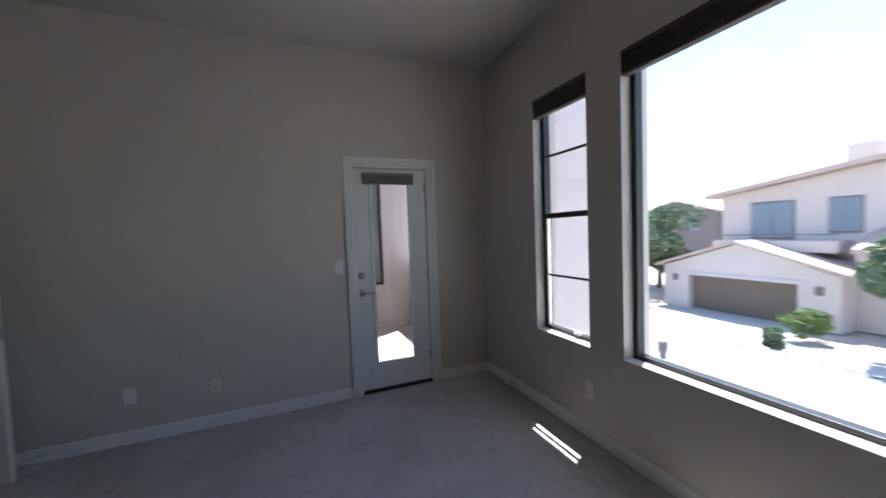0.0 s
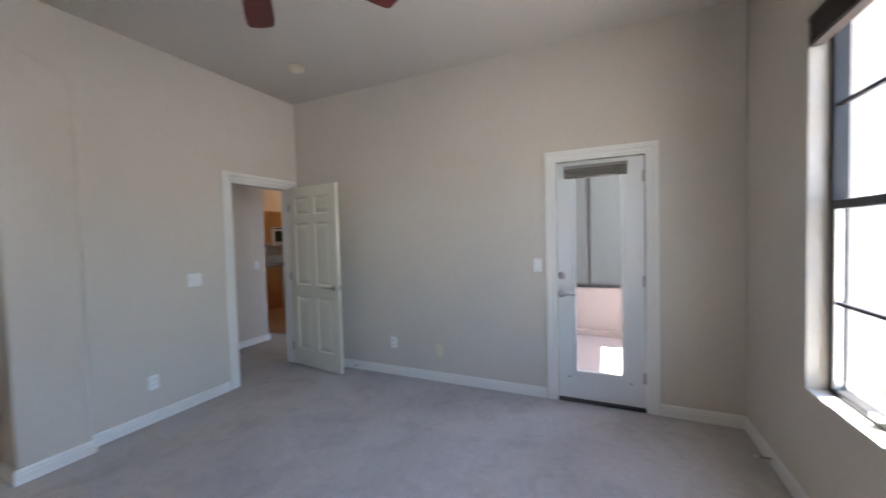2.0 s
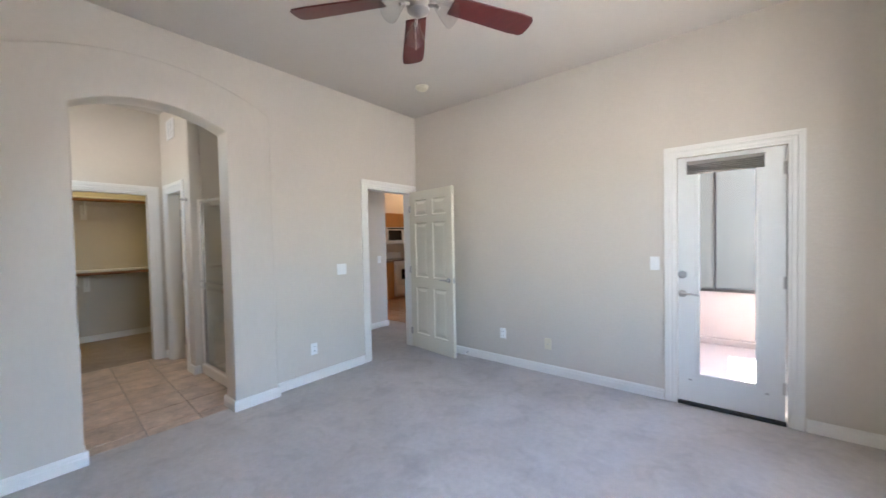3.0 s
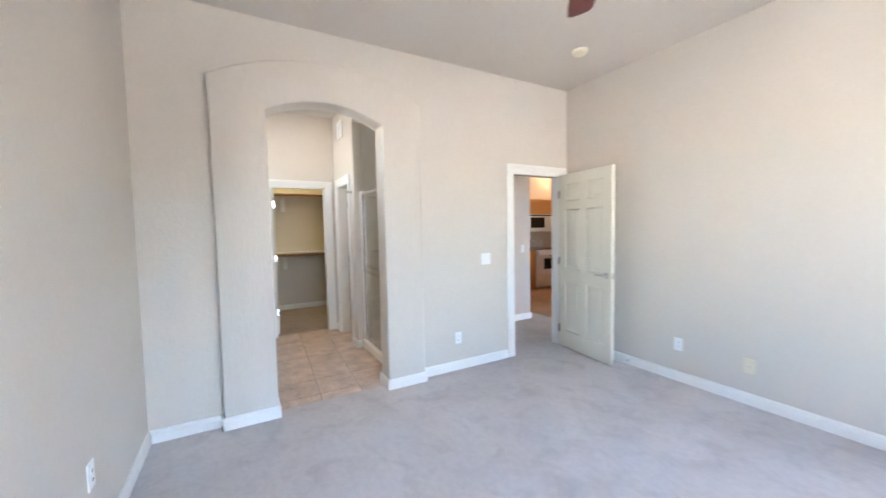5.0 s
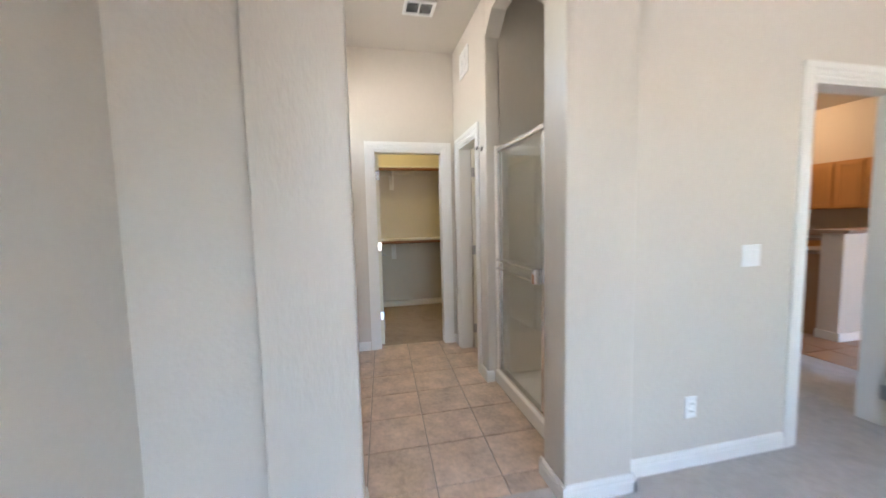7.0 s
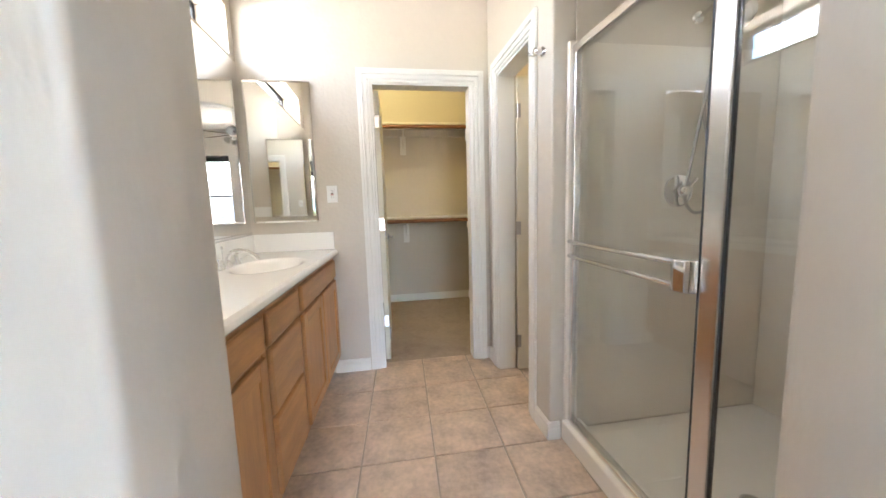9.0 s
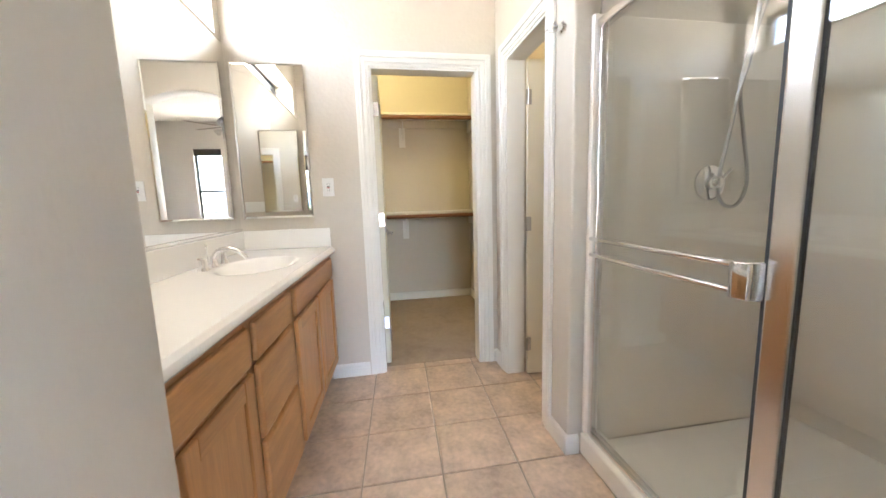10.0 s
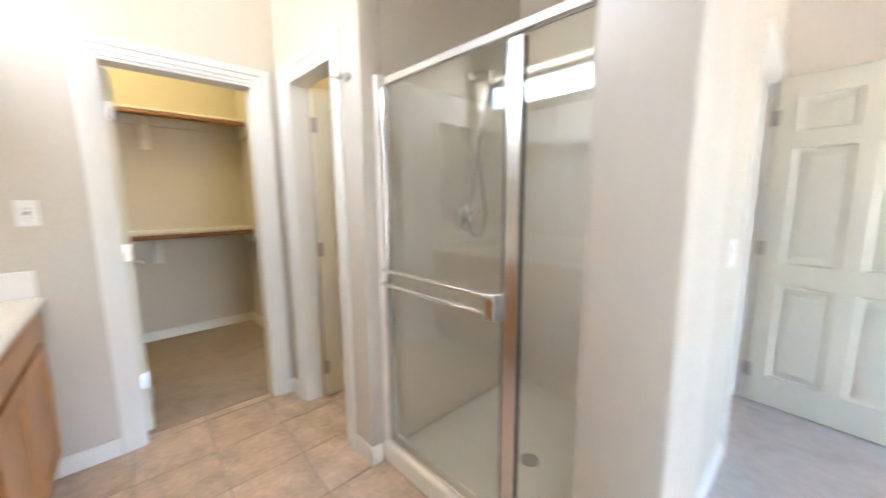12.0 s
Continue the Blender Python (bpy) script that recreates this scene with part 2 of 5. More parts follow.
def lathe(profile, at, seg=24, axis="z", bm=None):
    """A turned shape: (radius, height) pairs round an axis through at."""
    own = bmesh.new() if bm is None else bm
    rings = []
    for r, h in profile:
        ring = []
        for i in range(seg):
            a = 2 * math.pi * i / seg
            u, v = r * math.cos(a), r * math.sin(a)
            ring.append(own.verts.new(Vector(at) + Vector({"z": (u, v, h), "y": (u, h, v), "x": (h, u, v)}[axis])))
        rings.append(ring)
    for a, b in zip(rings, rings[1:]):
        for i in range(seg):
            own.faces.new((a[i], a[(i + 1) % seg], b[(i + 1) % seg], b[i]))
    own.faces.new(rings[0])
    own.faces.new(rings[-1])
    bmesh.ops.recalc_face_normals(own, faces=own.faces)
    return own


def tube(points, r, seg=10, bm=None):
    """A bent round bar through points."""
    own = bmesh.new() if bm is None else bm
    pts = [Vector(p) for p in points]
    rings = []
    side = None
    for i, p in enumerate(pts):
        d = (pts[min(i + 1, len(pts) - 1)] - pts[max(i - 1, 0)]).normalized()
        if side is None:
            side = d.orthogonal().normalized()
        side = (side - d * side.dot(d)).normalized()
        up = d.cross(side)
        rings.append([own.verts.new(p + r * (math.cos(a) * side + math.sin(a) * up)) for a in (2 * math.pi * k / seg for k in range(seg))])
    for a, b in zip(rings, rings[1:]):
        for i in range(seg):
            own.faces.new((a[i], a[(i + 1) % seg], b[(i + 1) % seg], b[i]))
    own.faces.new(rings[0])
    own.faces.new(rings[-1])
    bmesh.ops.recalc_face_normals(own, faces=own.faces)
    return own


def smooth_curve(points, steps=8):
    """Points on a smooth line through the given ones."""
    p = [Vector(v) for v in points]
    p = [2 * p[0] - p[1], *p, 2 * p[-1] - p[-2]]
    out = []
    for i in range(1, len(p) - 2):
        for k in range(steps):
            t = k / steps
            out.append(0.5 * (2 * p[i] + (p[i + 1] - p[i - 1]) * t + (2 * p[i - 1] - 5 * p[i] + 4 * p[i + 1] - p[i + 2]) * t * t + (3 * p[i] - p[i - 1] - 3 * p[i + 1] + p[i + 2]) * t ** 3))
    return out + [p[-2]]


def mesh_object(name, bm, mat, smooth=False):
    me = bpy.data.meshes.new(name)
    bm.to_mesh(me)
    bm.free()
    me.materials.append(mat)
    if smooth:
        me.polygons.foreach_set("use_smooth", [True] * len(me.polygons))
        me.set_sharp_from_angle(angle=radians(40))
    return new(name, me)


def part(name, bm, mat, parent, label="", smooth=False):
    ob = mesh_object(name, bm, mat, smooth)
    ob.parent = parent
    ob.matrix_parent_inverse = parent.matrix_basis.inverted() if parent.type == "EMPTY" else Matrix.Identity(4)
    if parent.parent and parent.type == "EMPTY":
        ob.matrix_parent_inverse = Matrix.Identity(4)
    if label:
        ob["label"] = label
    return ob


def thing(name, at, label, category, group="", kind=""):
    e = new(name)
    e.location = at
    e.empty_display_size = 0.05
    bpy.context.view_layer.update()
    return tagged(e, label, category, group, kind)


def structure(name, bm, mat, label, category="", smooth=False):
    return tagged(mesh_object(name, bm, mat, smooth), label, category or name.rsplit("_", 1)[0], kind="structure")


def arc(u0, u1, v, rise, n=20):
    """Points of a flat arch from (u0, v) to (u1, v) with its crown rise higher."""
    half = (u1 - u0) / 2
    r = (half * half + rise * rise) / (2 * rise)
    c, a = (u0 + u1) / 2, math.asin(half / r)
    return [(c + r * math.sin(-a + 2 * a * i / n), v + rise - r + r * math.cos(-a + 2 * a * i / n)) for i in range(n + 1)]


# ---- plan ----
EAST, NORTH, WEST, SOUTH, TOP = 1.785, 3.768, -2.44, -0.262, 3.015
BATH_E, BATH_W, BATH_N, BATH_S = -2.565, -4.655, 1.53, -0.135
CLOSET_W, CLOSET_N, CLOSET_S = -6.51, 1.80, -0.25
SHOWER_W, SHOWER_N = -3.63, 2.72
HALL_W, KITCHEN_W, KITCHEN_N = -3.60, -6.17, 8.07
SKEW = 0.05  # the bath's long lines run this much out of square

# bedroom
structure("floor_bedroom", box(BATH_E + 0.09, EAST + 0.1, SOUTH - 0.1, NORTH + 0.1, -0.2, 0.0), CARPET, "grey-beige cut-pile carpet with worn darker patches", "carpet floor")
structure("ceiling_bedroom", box(BATH_E, EAST + 0.2, SOUTH - 0.2, NORTH + 0.2, TOP, TOP + 0.15), CEIL, "flat painted bedroom ceiling with light texture", "ceiling")
structure("wall_south", box(BATH_E, EAST + 0.2, SOUTH - 0.15, SOUTH, -0.2, TOP), WALL, "plain warm beige painted wall", "wall")
SW = (2.385, 2.945, 0.62, 2.44)
BW = (0.30, 2.115, 0.62, 2.44)
# east wall with two window openings, in upright strips
bm = bmesh.new()
for y0, y1, z0, z1 in ((SOUTH, BW[0], 0, TOP), (BW[1], SW[0], 0, TOP), (SW[1], NORTH, 0, TOP)):
    box(EAST, EAST + 0.22, y0, y1, z0 - 0.2, z1, 0, bm)
for w in (BW, SW):
    box(EAST, EAST + 0.22, w[0], w[1], -0.2, w[2], 0, bm)
    box(EAST, EAST + 0.22, w[0], w[1], w[3], TOP, 0, bm)
structure("wall_east", bm, WALL, "warm beige painted wall with two deep window openings", "wall")
XD = (0.499, 1.161, 2.026)
structure("wall_north", prism([(BATH_E, -0.2), (XD[0], -0.2), (XD[0], XD[2]), (XD[1], XD[2]), (XD[1], -0.2), (EAST + 0.22, -0.2), (EAST + 0.22, TOP), (BATH_E, TOP)], "y", NORTH, NORTH + 0.16), WALL, "warm beige painted wall with a glazed balcony door", "wall")
HD = (2.94, 3.66, 2.022)
AR = (0.541, 1.442, 2.32, 0.115)
OUT = (0.184, 1.80, 2.525, 0.215)
structure("wall_west", prism([(SOUTH, -0.2), (0.26, -0.2), (0.26, 2.5), (1.72, 2.5), (1.72, -0.2), (HD[0], -0.2), (HD[0], HD[2]), (HD[1], HD[2]), (HD[1], -0.2), (NORTH, -0.2), (NORTH, TOP), (SOUTH, TOP)], "x", BATH_E + 0.005, WEST), WALL, "warm beige painted wall with arch and hall door", "wall")
structure("arch_surround", prism([(OUT[0], -0.02), (AR[0], -0.02), *arc(AR[0], AR[1], AR[2], AR[3]), (AR[1], -0.02), (OUT[1], -0.02), *arc(OUT[0], OUT[1], OUT[2], OUT[3])[::-1]], "x", BATH_E, -2.362, 0.012), PLASTER, "raised trowelled beige plaster arch with rounded edges round the bathroom opening", "arch", True)

# bathroom shell
structure("floor_bathroom", box(BATH_W - 0.12, BATH_E + 0.09, BATH_S - 0.1, 3.0, -0.2, -0.006), GROUT, "grey-brown grout bed under square tan tiles", "tile floor")
structure("ceiling_bathroom", box(CLOSET_W - 0.1, BATH_E, CLOSET_S - 0.1, 3.0, TOP, TOP + 0.15), CEIL, "flat painted bathroom ceiling", "ceiling")
CD = (0.705, 1.405, 2.03)
structure("wall_bathroom_west", prism([(CLOSET_S, -0.2), (CD[0], -0.2), (CD[0], CD[2]), (CD[1], CD[2]), (CD[1], -0.2), (3.0, -0.2), (3.0, TOP), (CLOSET_S, TOP)], "x", BATH_W - 0.115, BATH_W), WALL, "warm beige painted wall with the closet doorway", "wall")
CW = (-4.58, -2.75, 2.15, 2.43)
bm = bmesh.new()
box(BATH_W, CW[0], BATH_S - 0.24, BATH_S, -0.2, TOP, 0, bm)
box(CW[1], BATH_E, BATH_S - 0.24, BATH_S, -0.2, TOP, 0, bm)
box(CW[0], CW[1], BATH_S - 0.24, BATH_S, -0.2, CW[2], 0, bm)
box(CW[0], CW[1], BATH_S - 0.24, BATH_S, CW[3], TOP, 0, bm)
structure("wall_bathroom_south", bm, WALL, "warm beige wall with a high strip window", "wall")
WD = (-4.45, -3.895, 2.03)
structure("wall_bathroom_north", prism([(BATH_W, -0.2), (WD[0], -0.2), (WD[0], WD[2]), (WD[1], WD[2]), (WD[1], -0.2), (SHOWER_W - 0.02, -0.2), (SHOWER_W - 0.02, TOP), (BATH_W, TOP)], "y", BATH_N, BATH_N + 0.115, 0.012), WALL, "warm beige painted wall with rounded corner and toilet-room doorway", "wall", True)
structure("wall_shower_west", box(SHOWER_W - 0.135, SHOWER_W - 0.02, BATH_N + 0.115, 3.0, -0.2, TOP), WALL, "beige wall beside the shower", "wall")
structure("wall_shower_north", box(SHOWER_W - 0.02, BATH_E, SHOWER_N + 0.012, SHOWER_N + 0.1, -0.2, TOP), WALL, "beige wall behind the shower", "wall")
structure("shower_header", prism([(SHOWER_W - 0.02, 2.70), (SHOWER_W + 0.13, 2.83), (BATH_E, 2.83), (BATH_E, TOP), (SHOWER_W - 0.02, TOP)], "y", BATH_N + 0.004, BATH_N + 0.119), WALL, "beige wall over the shower with a clipped corner", "wall")
structure("wall_toilet_room", box(BATH_W, SHOWER_W - 0.135, 2.9, 3.0, -0.2, TOP), WALL, "beige wall of the toilet room", "wall")

# closet shell
structure("floor_closet", box(CLOSET_W - 0.1, BATH_W - 0.09, CLOSET_S - 0.1, CLOSET_N + 0.1, -0.2, 0.002), CLOSET_CARPET, "taupe looped closet carpet", "carpet floor")
structure("wall_closet_west", box(CLOSET_W - 0.1, CLOSET_W, CLOSET_S, CLOSET_N, 0, TOP), WALL, "beige closet back wall", "wall")
structure("wall_closet_north", box(CLOSET_W - 0.1, BATH_W - 0.115, CLOSET_N, CLOSET_N + 0.1, 0, TOP), WALL, "beige closet side wall", "wall")
structure("wall_closet_south", box(CLOSET_W - 0.1, BATH_W - 0.115, CLOSET_S - 0.1, CLOSET_S, 0, TOP), WALL, "beige closet side wall", "wall")

# hall and kitchen shell
structure("floor_hall", box(KITCHEN_W - 0.1, BATH_E + 0.09, 3.0, 4.55, -0.2, -0.001), CARPET, "grey-beige hall carpet", "carpet floor")
structure("floor_kitchen", box(KITCHEN_W - 0.1, BATH_E + 0.09, 4.55, KITCHEN_N + 0.1, -0.2, -0.008), GROUT, "tan kitchen tile floor with grout lines", "tile floor")
structure("ceiling_hall", box(KITCHEN_W - 0.1, BATH_E, 3.0, KITCHEN_N + 0.1, TOP, TOP + 0.15), CEIL, "flat painted hall and kitchen ceiling", "ceiling")
structure("wall_hall_west", box(HALL_W - 0.14, HALL_W, 3.0, 4.25, -0.1, TOP), WALL, "beige hall wall with a light switch", "wall")
structure("wall_hall_south", box(HALL_W, BATH_E, 2.84, 3.0 - 0.1, -0.1, TOP), WALL, "beige hall end wall", "wall")
structure("wall_hall_east", prism([(NORTH + 0.16, -0.1), (NORTH + 0.5, -0.1), (NORTH + 0.5, 2.1), (NORTH + 2.2, 2.1), (NORTH + 2.2, -0.1), (KITCHEN_N, -0.1), (KITCHEN_N, TOP), (NORTH + 0.16, TOP)], "x", BATH_E, BATH_E + 0.12), WALL, "beige hall side wall", "wall")
structure("wall_kitchen_west", box(KITCHEN_W - 0.1, KITCHEN_W, 3.0, KITCHEN_N, -0.1, TOP), KITCHEN_WALL, "warm tan kitchen wall", "wall")
structure("wall_kitchen_north", box(KITCHEN_W - 0.1, BATH_E + 0.12, KITCHEN_N, KITCHEN_N + 0.1, -0.1, TOP), KITCHEN_WALL, "warm tan kitchen wall", "wall")
structure("wall_kitchen_south", box(KITCHEN_W, HALL_W - 0.14, 4.13, 4.25, -0.1, TOP), KITCHEN_WALL, "tan kitchen side wall", "wall")

# roof edge over the east windows, and the wall outside
structure("eave", box(EAST + 0.22, EAST + 0.631, -2.0, 3.9, 2.76, 2.95), EAVE, "stucco roof eave above the windows", "eave")
structure("roof_kitchen", box(KITCHEN_W - 0.2, BATH_E + 0.2, NORTH + 0.3, KITCHEN_N + 0.2, TOP + 0.2, TOP + 0.35), ROOF, "flat roof deck over the kitchen", "roof")
# slab added out of view, keeps the sun off balcony and door glass
structure("roof_balcony", box(BATH_E + 0.2, 1.9, NORTH + 0.3, 6.5, TOP + 0.2, TOP + 0.35), ROOF, "unseen flat slab added to shade the balcony", "roof")
structure("roof", box(CLOSET_W - 0.2, EAST + 0.63, BATH_S - 0.3, NORTH + 0.3, TOP + 0.2, TOP + 0.35), ROOF, "flat roof deck over the rooms", "roof")

# ---- trim ----
BASE = [(0.0, 0.0), (0.016, 0.0), (0.016, 0.055), (0.013, 0.062), (0.013, 0.074), (0.006, 0.088), (0.0, 0.09)]


def baseboard(p, q):
    """Moulded baseboard along a wall from p to q, the room on its left."""
    (x0, y0), (x1, y1) = p, q
    d = Vector((x1 - x0, y1 - y0, 0))
    nrm = Vector((-d.y, d.x, 0)).normalized()
    bm = bmesh.new()
    ends = []
    for e in (Vector((x0, y0, 0)), Vector((x1, y1, 0))):
        ends.append([bm.verts.new(e + nrm * (u + 0.001) + Vector((0, 0, v + 0.001))) for u, v in BASE])
    k = len(BASE)
    for i in range(k):
        j = (i + 1) % k
        bm.faces.new((ends[0][i], ends[0][j], ends[1][j], ends[1][i]))
    bm.faces.new(ends[0])
    bm.faces.new(ends[1])
    bmesh.ops.recalc_face_normals(bm, faces=bm.faces)
    return structure("baseboard", bm, TRIM, "white moulded baseboard along the wall", "baseboard")


CAS = 0.09
for p, q in (
    ((WEST, SOUTH), (EAST, SOUTH)), ((EAST, SOUTH), (EAST, NORTH)),
    ((EAST, NORTH), (XD[1] + CAS + 0.008, NORTH)), ((XD[0] - CAS - 0.008, NORTH), (WEST, NORTH)),
    ((WEST, HD[0] - CAS - 0.006), (WEST, OUT[1] + 0.017)), ((WEST, OUT[0] - 0.017), (WEST, SOUTH)),
    ((WEST, OUT[1]), (-2.345, OUT[1])), ((-2.362, OUT[1] + 0.017), (-2.362, AR[1] - 0.017)), ((-2.346, AR[1]), (BATH_E - 0.017, AR[1])),
    ((-2.345, OUT[0]), (WEST, OUT[0])), ((-2.362, AR[0] + 0.017), (-2.362, OUT[0] - 0.017)), ((BATH_E - 0.017, AR[0]), (-2.346, AR[0])),
    ((BATH_E, AR[1] - 0.017), (BATH_E, 1.56)), ((BATH_W, CD[0] - CAS - 0.006), (BATH_W, 0.36)), ((BATH_W, BATH_N), (BATH_W, CD[1] + CAS + 0.006)),
    ((WD[0] - CAS - 0.006, BATH_N), (BATH_W, BATH_N)), ((SHOWER_W - 0.003, BATH_N), (WD[1] + CAS + 0.006, BATH_N)), ((SHOWER_W - 0.02, BATH_N + 0.05), (SHOWER_W - 0.02, BATH_N - 0.017)),
    ((CLOSET_W, CLOSET_N), (CLOSET_W, CLOSET_S)), ((BATH_W - 0.115, CLOSET_N), (CLOSET_W, CLOSET_N)),
    ((HALL_W, 4.25), (HALL_W, 3.0)), ((HALL_W - 0.14, 4.25), (HALL_W + 0.017, 4.25)),
):
    baseboard(p, q)


def casing(name, plane, side, a0, a1, top, axis, label):
    """Stepped white casing round a doorway, as three mitred boards. plane: the wall face; side: +1 or -1 away from it."""
    t = thing(name, (plane, a0, 0) if axis == "y" else (a0, plane, 0), label, "door casing", kind="structure")
    steps = ((0.0, 0.014, 0.011), (0.014, 0.022, 0.008), (0.022, 0.044, 0.015), (0.044, 0.052, 0.012), (0.052, 0.070, 0.021), (0.070, CAS, 0.018))
    boards = {"left_board": bmesh.new(), "right_board": bmesh.new(), "head_board": bmesh.new()}
    for s0, s1, th in steps:
        e0, e1 = sorted((plane + side * 0.001, plane + side * th))

        def put(key, u0, u1, z0, z1):
            if axis == "y":
                box(e0, e1, u0, u1, z0, z1, 0.002, boards[key], 1)
            else:
                box(u0, u1, e0, e1, z0, z1, 0.002, boards[key], 1)

        put("left_board", a0 - s1, a0 - s0, 0.001, top + s1)
        put("right_board", a1 + s0, a1 + s1, 0.001, top + s1)
        put("head_board", a0 - s0, a1 + s0, top + s0, top + s1)
    for key, bm in boards.items():
        part(key, bm, TRIM, t)
    return t


casing("trim_balcony_door", NORTH, -1, XD[0], XD[1], XD[2], "x", "white moulded casing round the balcony door")
casing("trim_hall_door", WEST, 1, HD[0], HD[1], HD[2], "y", "white moulded casing round the hall doorway")
casing("trim_closet_door", BATH_W, 1, CD[0], CD[1], CD[2], "y", "white moulded casing round the closet doorway")
casing("trim_toilet_door", BATH_N, -1, WD[0], WD[1], WD[2], "x", "white moulded casing round the toilet-room doorway")
casing("trim_hall_side", BATH_E + 0.005, -1, HD[0], HD[1], HD[2], "y", "white casing on the hall side")


def lining(name, x0, x1, y0, y1, top, along):
    """Flat white jamb boards inside a doorway."""
    t = thing(name, ((x0 + x1) / 2, (y0 + y1) / 2, 0), "white painted jamb lining of a doorway", "door jamb", kind="structure")
    if along == "x":
        part("jamb", box(x0 - 0.001, x0 + 0.014, y0, y1, 0.001, top), TRIM, t)
        part("jamb", box(x1 - 0.014, x1 + 0.001, y0, y1, 0.001, top), TRIM, t)
        part("head", box(x0 + 0.014, x1 - 0.014, y0, y1, top - 0.014, top + 0.001), TRIM, t)
    else:
        part("jamb", box(x0, x1, y0 - 0.001, y0 + 0.014, 0.001, top), TRIM, t)
        part("jamb", box(x0, x1, y1 - 0.014, y1 + 0.001, 0.001, top), TRIM, t)
        part("head", box(x0, x1, y0 + 0.014, y1 - 0.014, top - 0.014, top + 0.001), TRIM, t)


lining("jamb_hall", BATH_E + 0.004, WEST + 0.001, HD[0], HD[1], HD[2], "y")
lining("jamb_closet", BATH_W - 0.116, BATH_W + 0.001, CD[0], CD[1], CD[2], "y")
lining("jamb_toilet", WD[0], WD[1], BATH_N - 0.001, BATH_N + 0.116, WD[2], "x")


# ---- doors ----
def lever(parent, x, z, y, face, toward):
    """A round rose with a lever handle on a door face at y; face: the way it stands out; toward: the way the lever points."""
    part("rose", lathe([(0.030, 0.0), (0.030, 0.006 * face), (0.022, 0.014 * face), (0.012, 0.016 * face), (0.012, 0.045 * face)], (x, y, z), 20, "y"), NICKEL, parent, "round satin nickel rose", True)
    pts = smooth_curve([(x, y + 0.042 * face, z), (x + 0.03 * toward, y + 0.048 * face, z + 0.002), (x + 0.075 * toward, y + 0.047 * face, z + 0.004), (x + 0.115 * toward, y + 0.042 * face, z - 0.004)])
    part("lever_handle", tube(pts, 0.0075), NICKEL, parent, "curved satin nickel lever", True)


def hinge(parent, x, y, z):
    part("hinge", cyl((x, y, z - 0.045), (x, y, z + 0.045), 0.006, bm=box(x - 0.018, x + 0.018, y - 0.0015, y + 0.0015, z - 0.044, z + 0.044)), NICKEL, parent, "satin nickel butt hinge")


def six_panel_leaf(width, height, label, hinges=True, handle=True):
    """A moulded six-panel door leaf, hinged at its own origin, along +x, 35 mm thick."""
    t = thing("door", (0, 0, 0), label, "door")
    th = 0.035
    st, mid = 0.105, 0.095
    cols = ((st, (width - mid) / 2), ((width + mid) / 2, width - st))
    rows = ((0.20, 0.80), (0.93, 1.62), (1.71, height - 0.11))
    bm = bmesh.new()
    xs = sorted({0, width, *[c for cc in cols for c in cc]})
    zs = sorted({0.012, height, *[r for rr in rows for r in rr]})
    for i in range(len(xs) - 1):
        for j in range(len(zs) - 1):
            is_panel = i in (1, 3) and j in (1, 3, 5)
            y0, y1 = (0.011, th - 0.011) if is_panel else (0, th)
            box(xs[i], xs[i + 1], y0, y1, zs[j], zs[j + 1], 0, bm)
    bmesh.ops.remove_doubles(bm, verts=bm.verts, dist=1e-5)
    part("leaf", bm, DOOR, t)
    for c0, c1 in cols:
        for r0, r1 in rows:
            bm = bmesh.new()
            for y_out, y_in in ((0.003, 0.011), (th - 0.003, th - 0.011)):
                o = [(c0 + 0.022, r0 + 0.022), (c1 - 0.022, r0 + 0.022), (c1 - 0.022, r1 - 0.022), (c0 + 0.022, r1 - 0.022)]
                i_ = [(c0 + 0.056, r0 + 0.056), (c1 - 0.056, r0 + 0.056), (c1 - 0.056, r1 - 0.056), (c0 + 0.056, r1 - 0.056)]
                a = [bm.verts.new((u, y_in, v)) for u, v in o]
                b = [bm.verts.new((u, y_out, v)) for u, v in i_]
                bm.faces.new(b)
                for k in range(4):
                    bm.faces.new((a[k], a[(k + 1) % 4], b[(k + 1) % 4], b[k]))
                # sloped sticking round the panel
                s = [bm.verts.new((u, y_out - 0.003 if y_out < th / 2 else th, v)) for u, v in ((c0, r0), (c1, r0), (c1, r1), (c0, r1))]
                w = [bm.verts.new((u, y_in, v)) for u, v in ((c0 + 0.012, r0 + 0.012), (c1 - 0.012, r0 + 0.012), (c1 - 0.012, r1 - 0.012), (c0 + 0.012, r1 - 0.012))]
                for k in range(4):
                    bm.faces.new((s[k], s[(k + 1) % 4], w[(k + 1) % 4], w[k]))
            bmesh.ops.recalc_face_normals(bm, faces=bm.faces)
            part("panel", bm, DOOR, t)
    if hinges:
        for z in (0.22, 1.02, height - 0.22):
            hinge(t, 0.004, -0.004, z)
    if handle:
        lever(t, width - 0.065, 0.92, 0.0, -1, -1)
        lever(t, width - 0.065, 0.92, th, 1, -1)
        part("latch_plate", box(width - 0.001, width + 0.0015, 0.005, 0.03, 0.89, 0.95), NICKEL, t, "satin nickel latch plate")
    return t


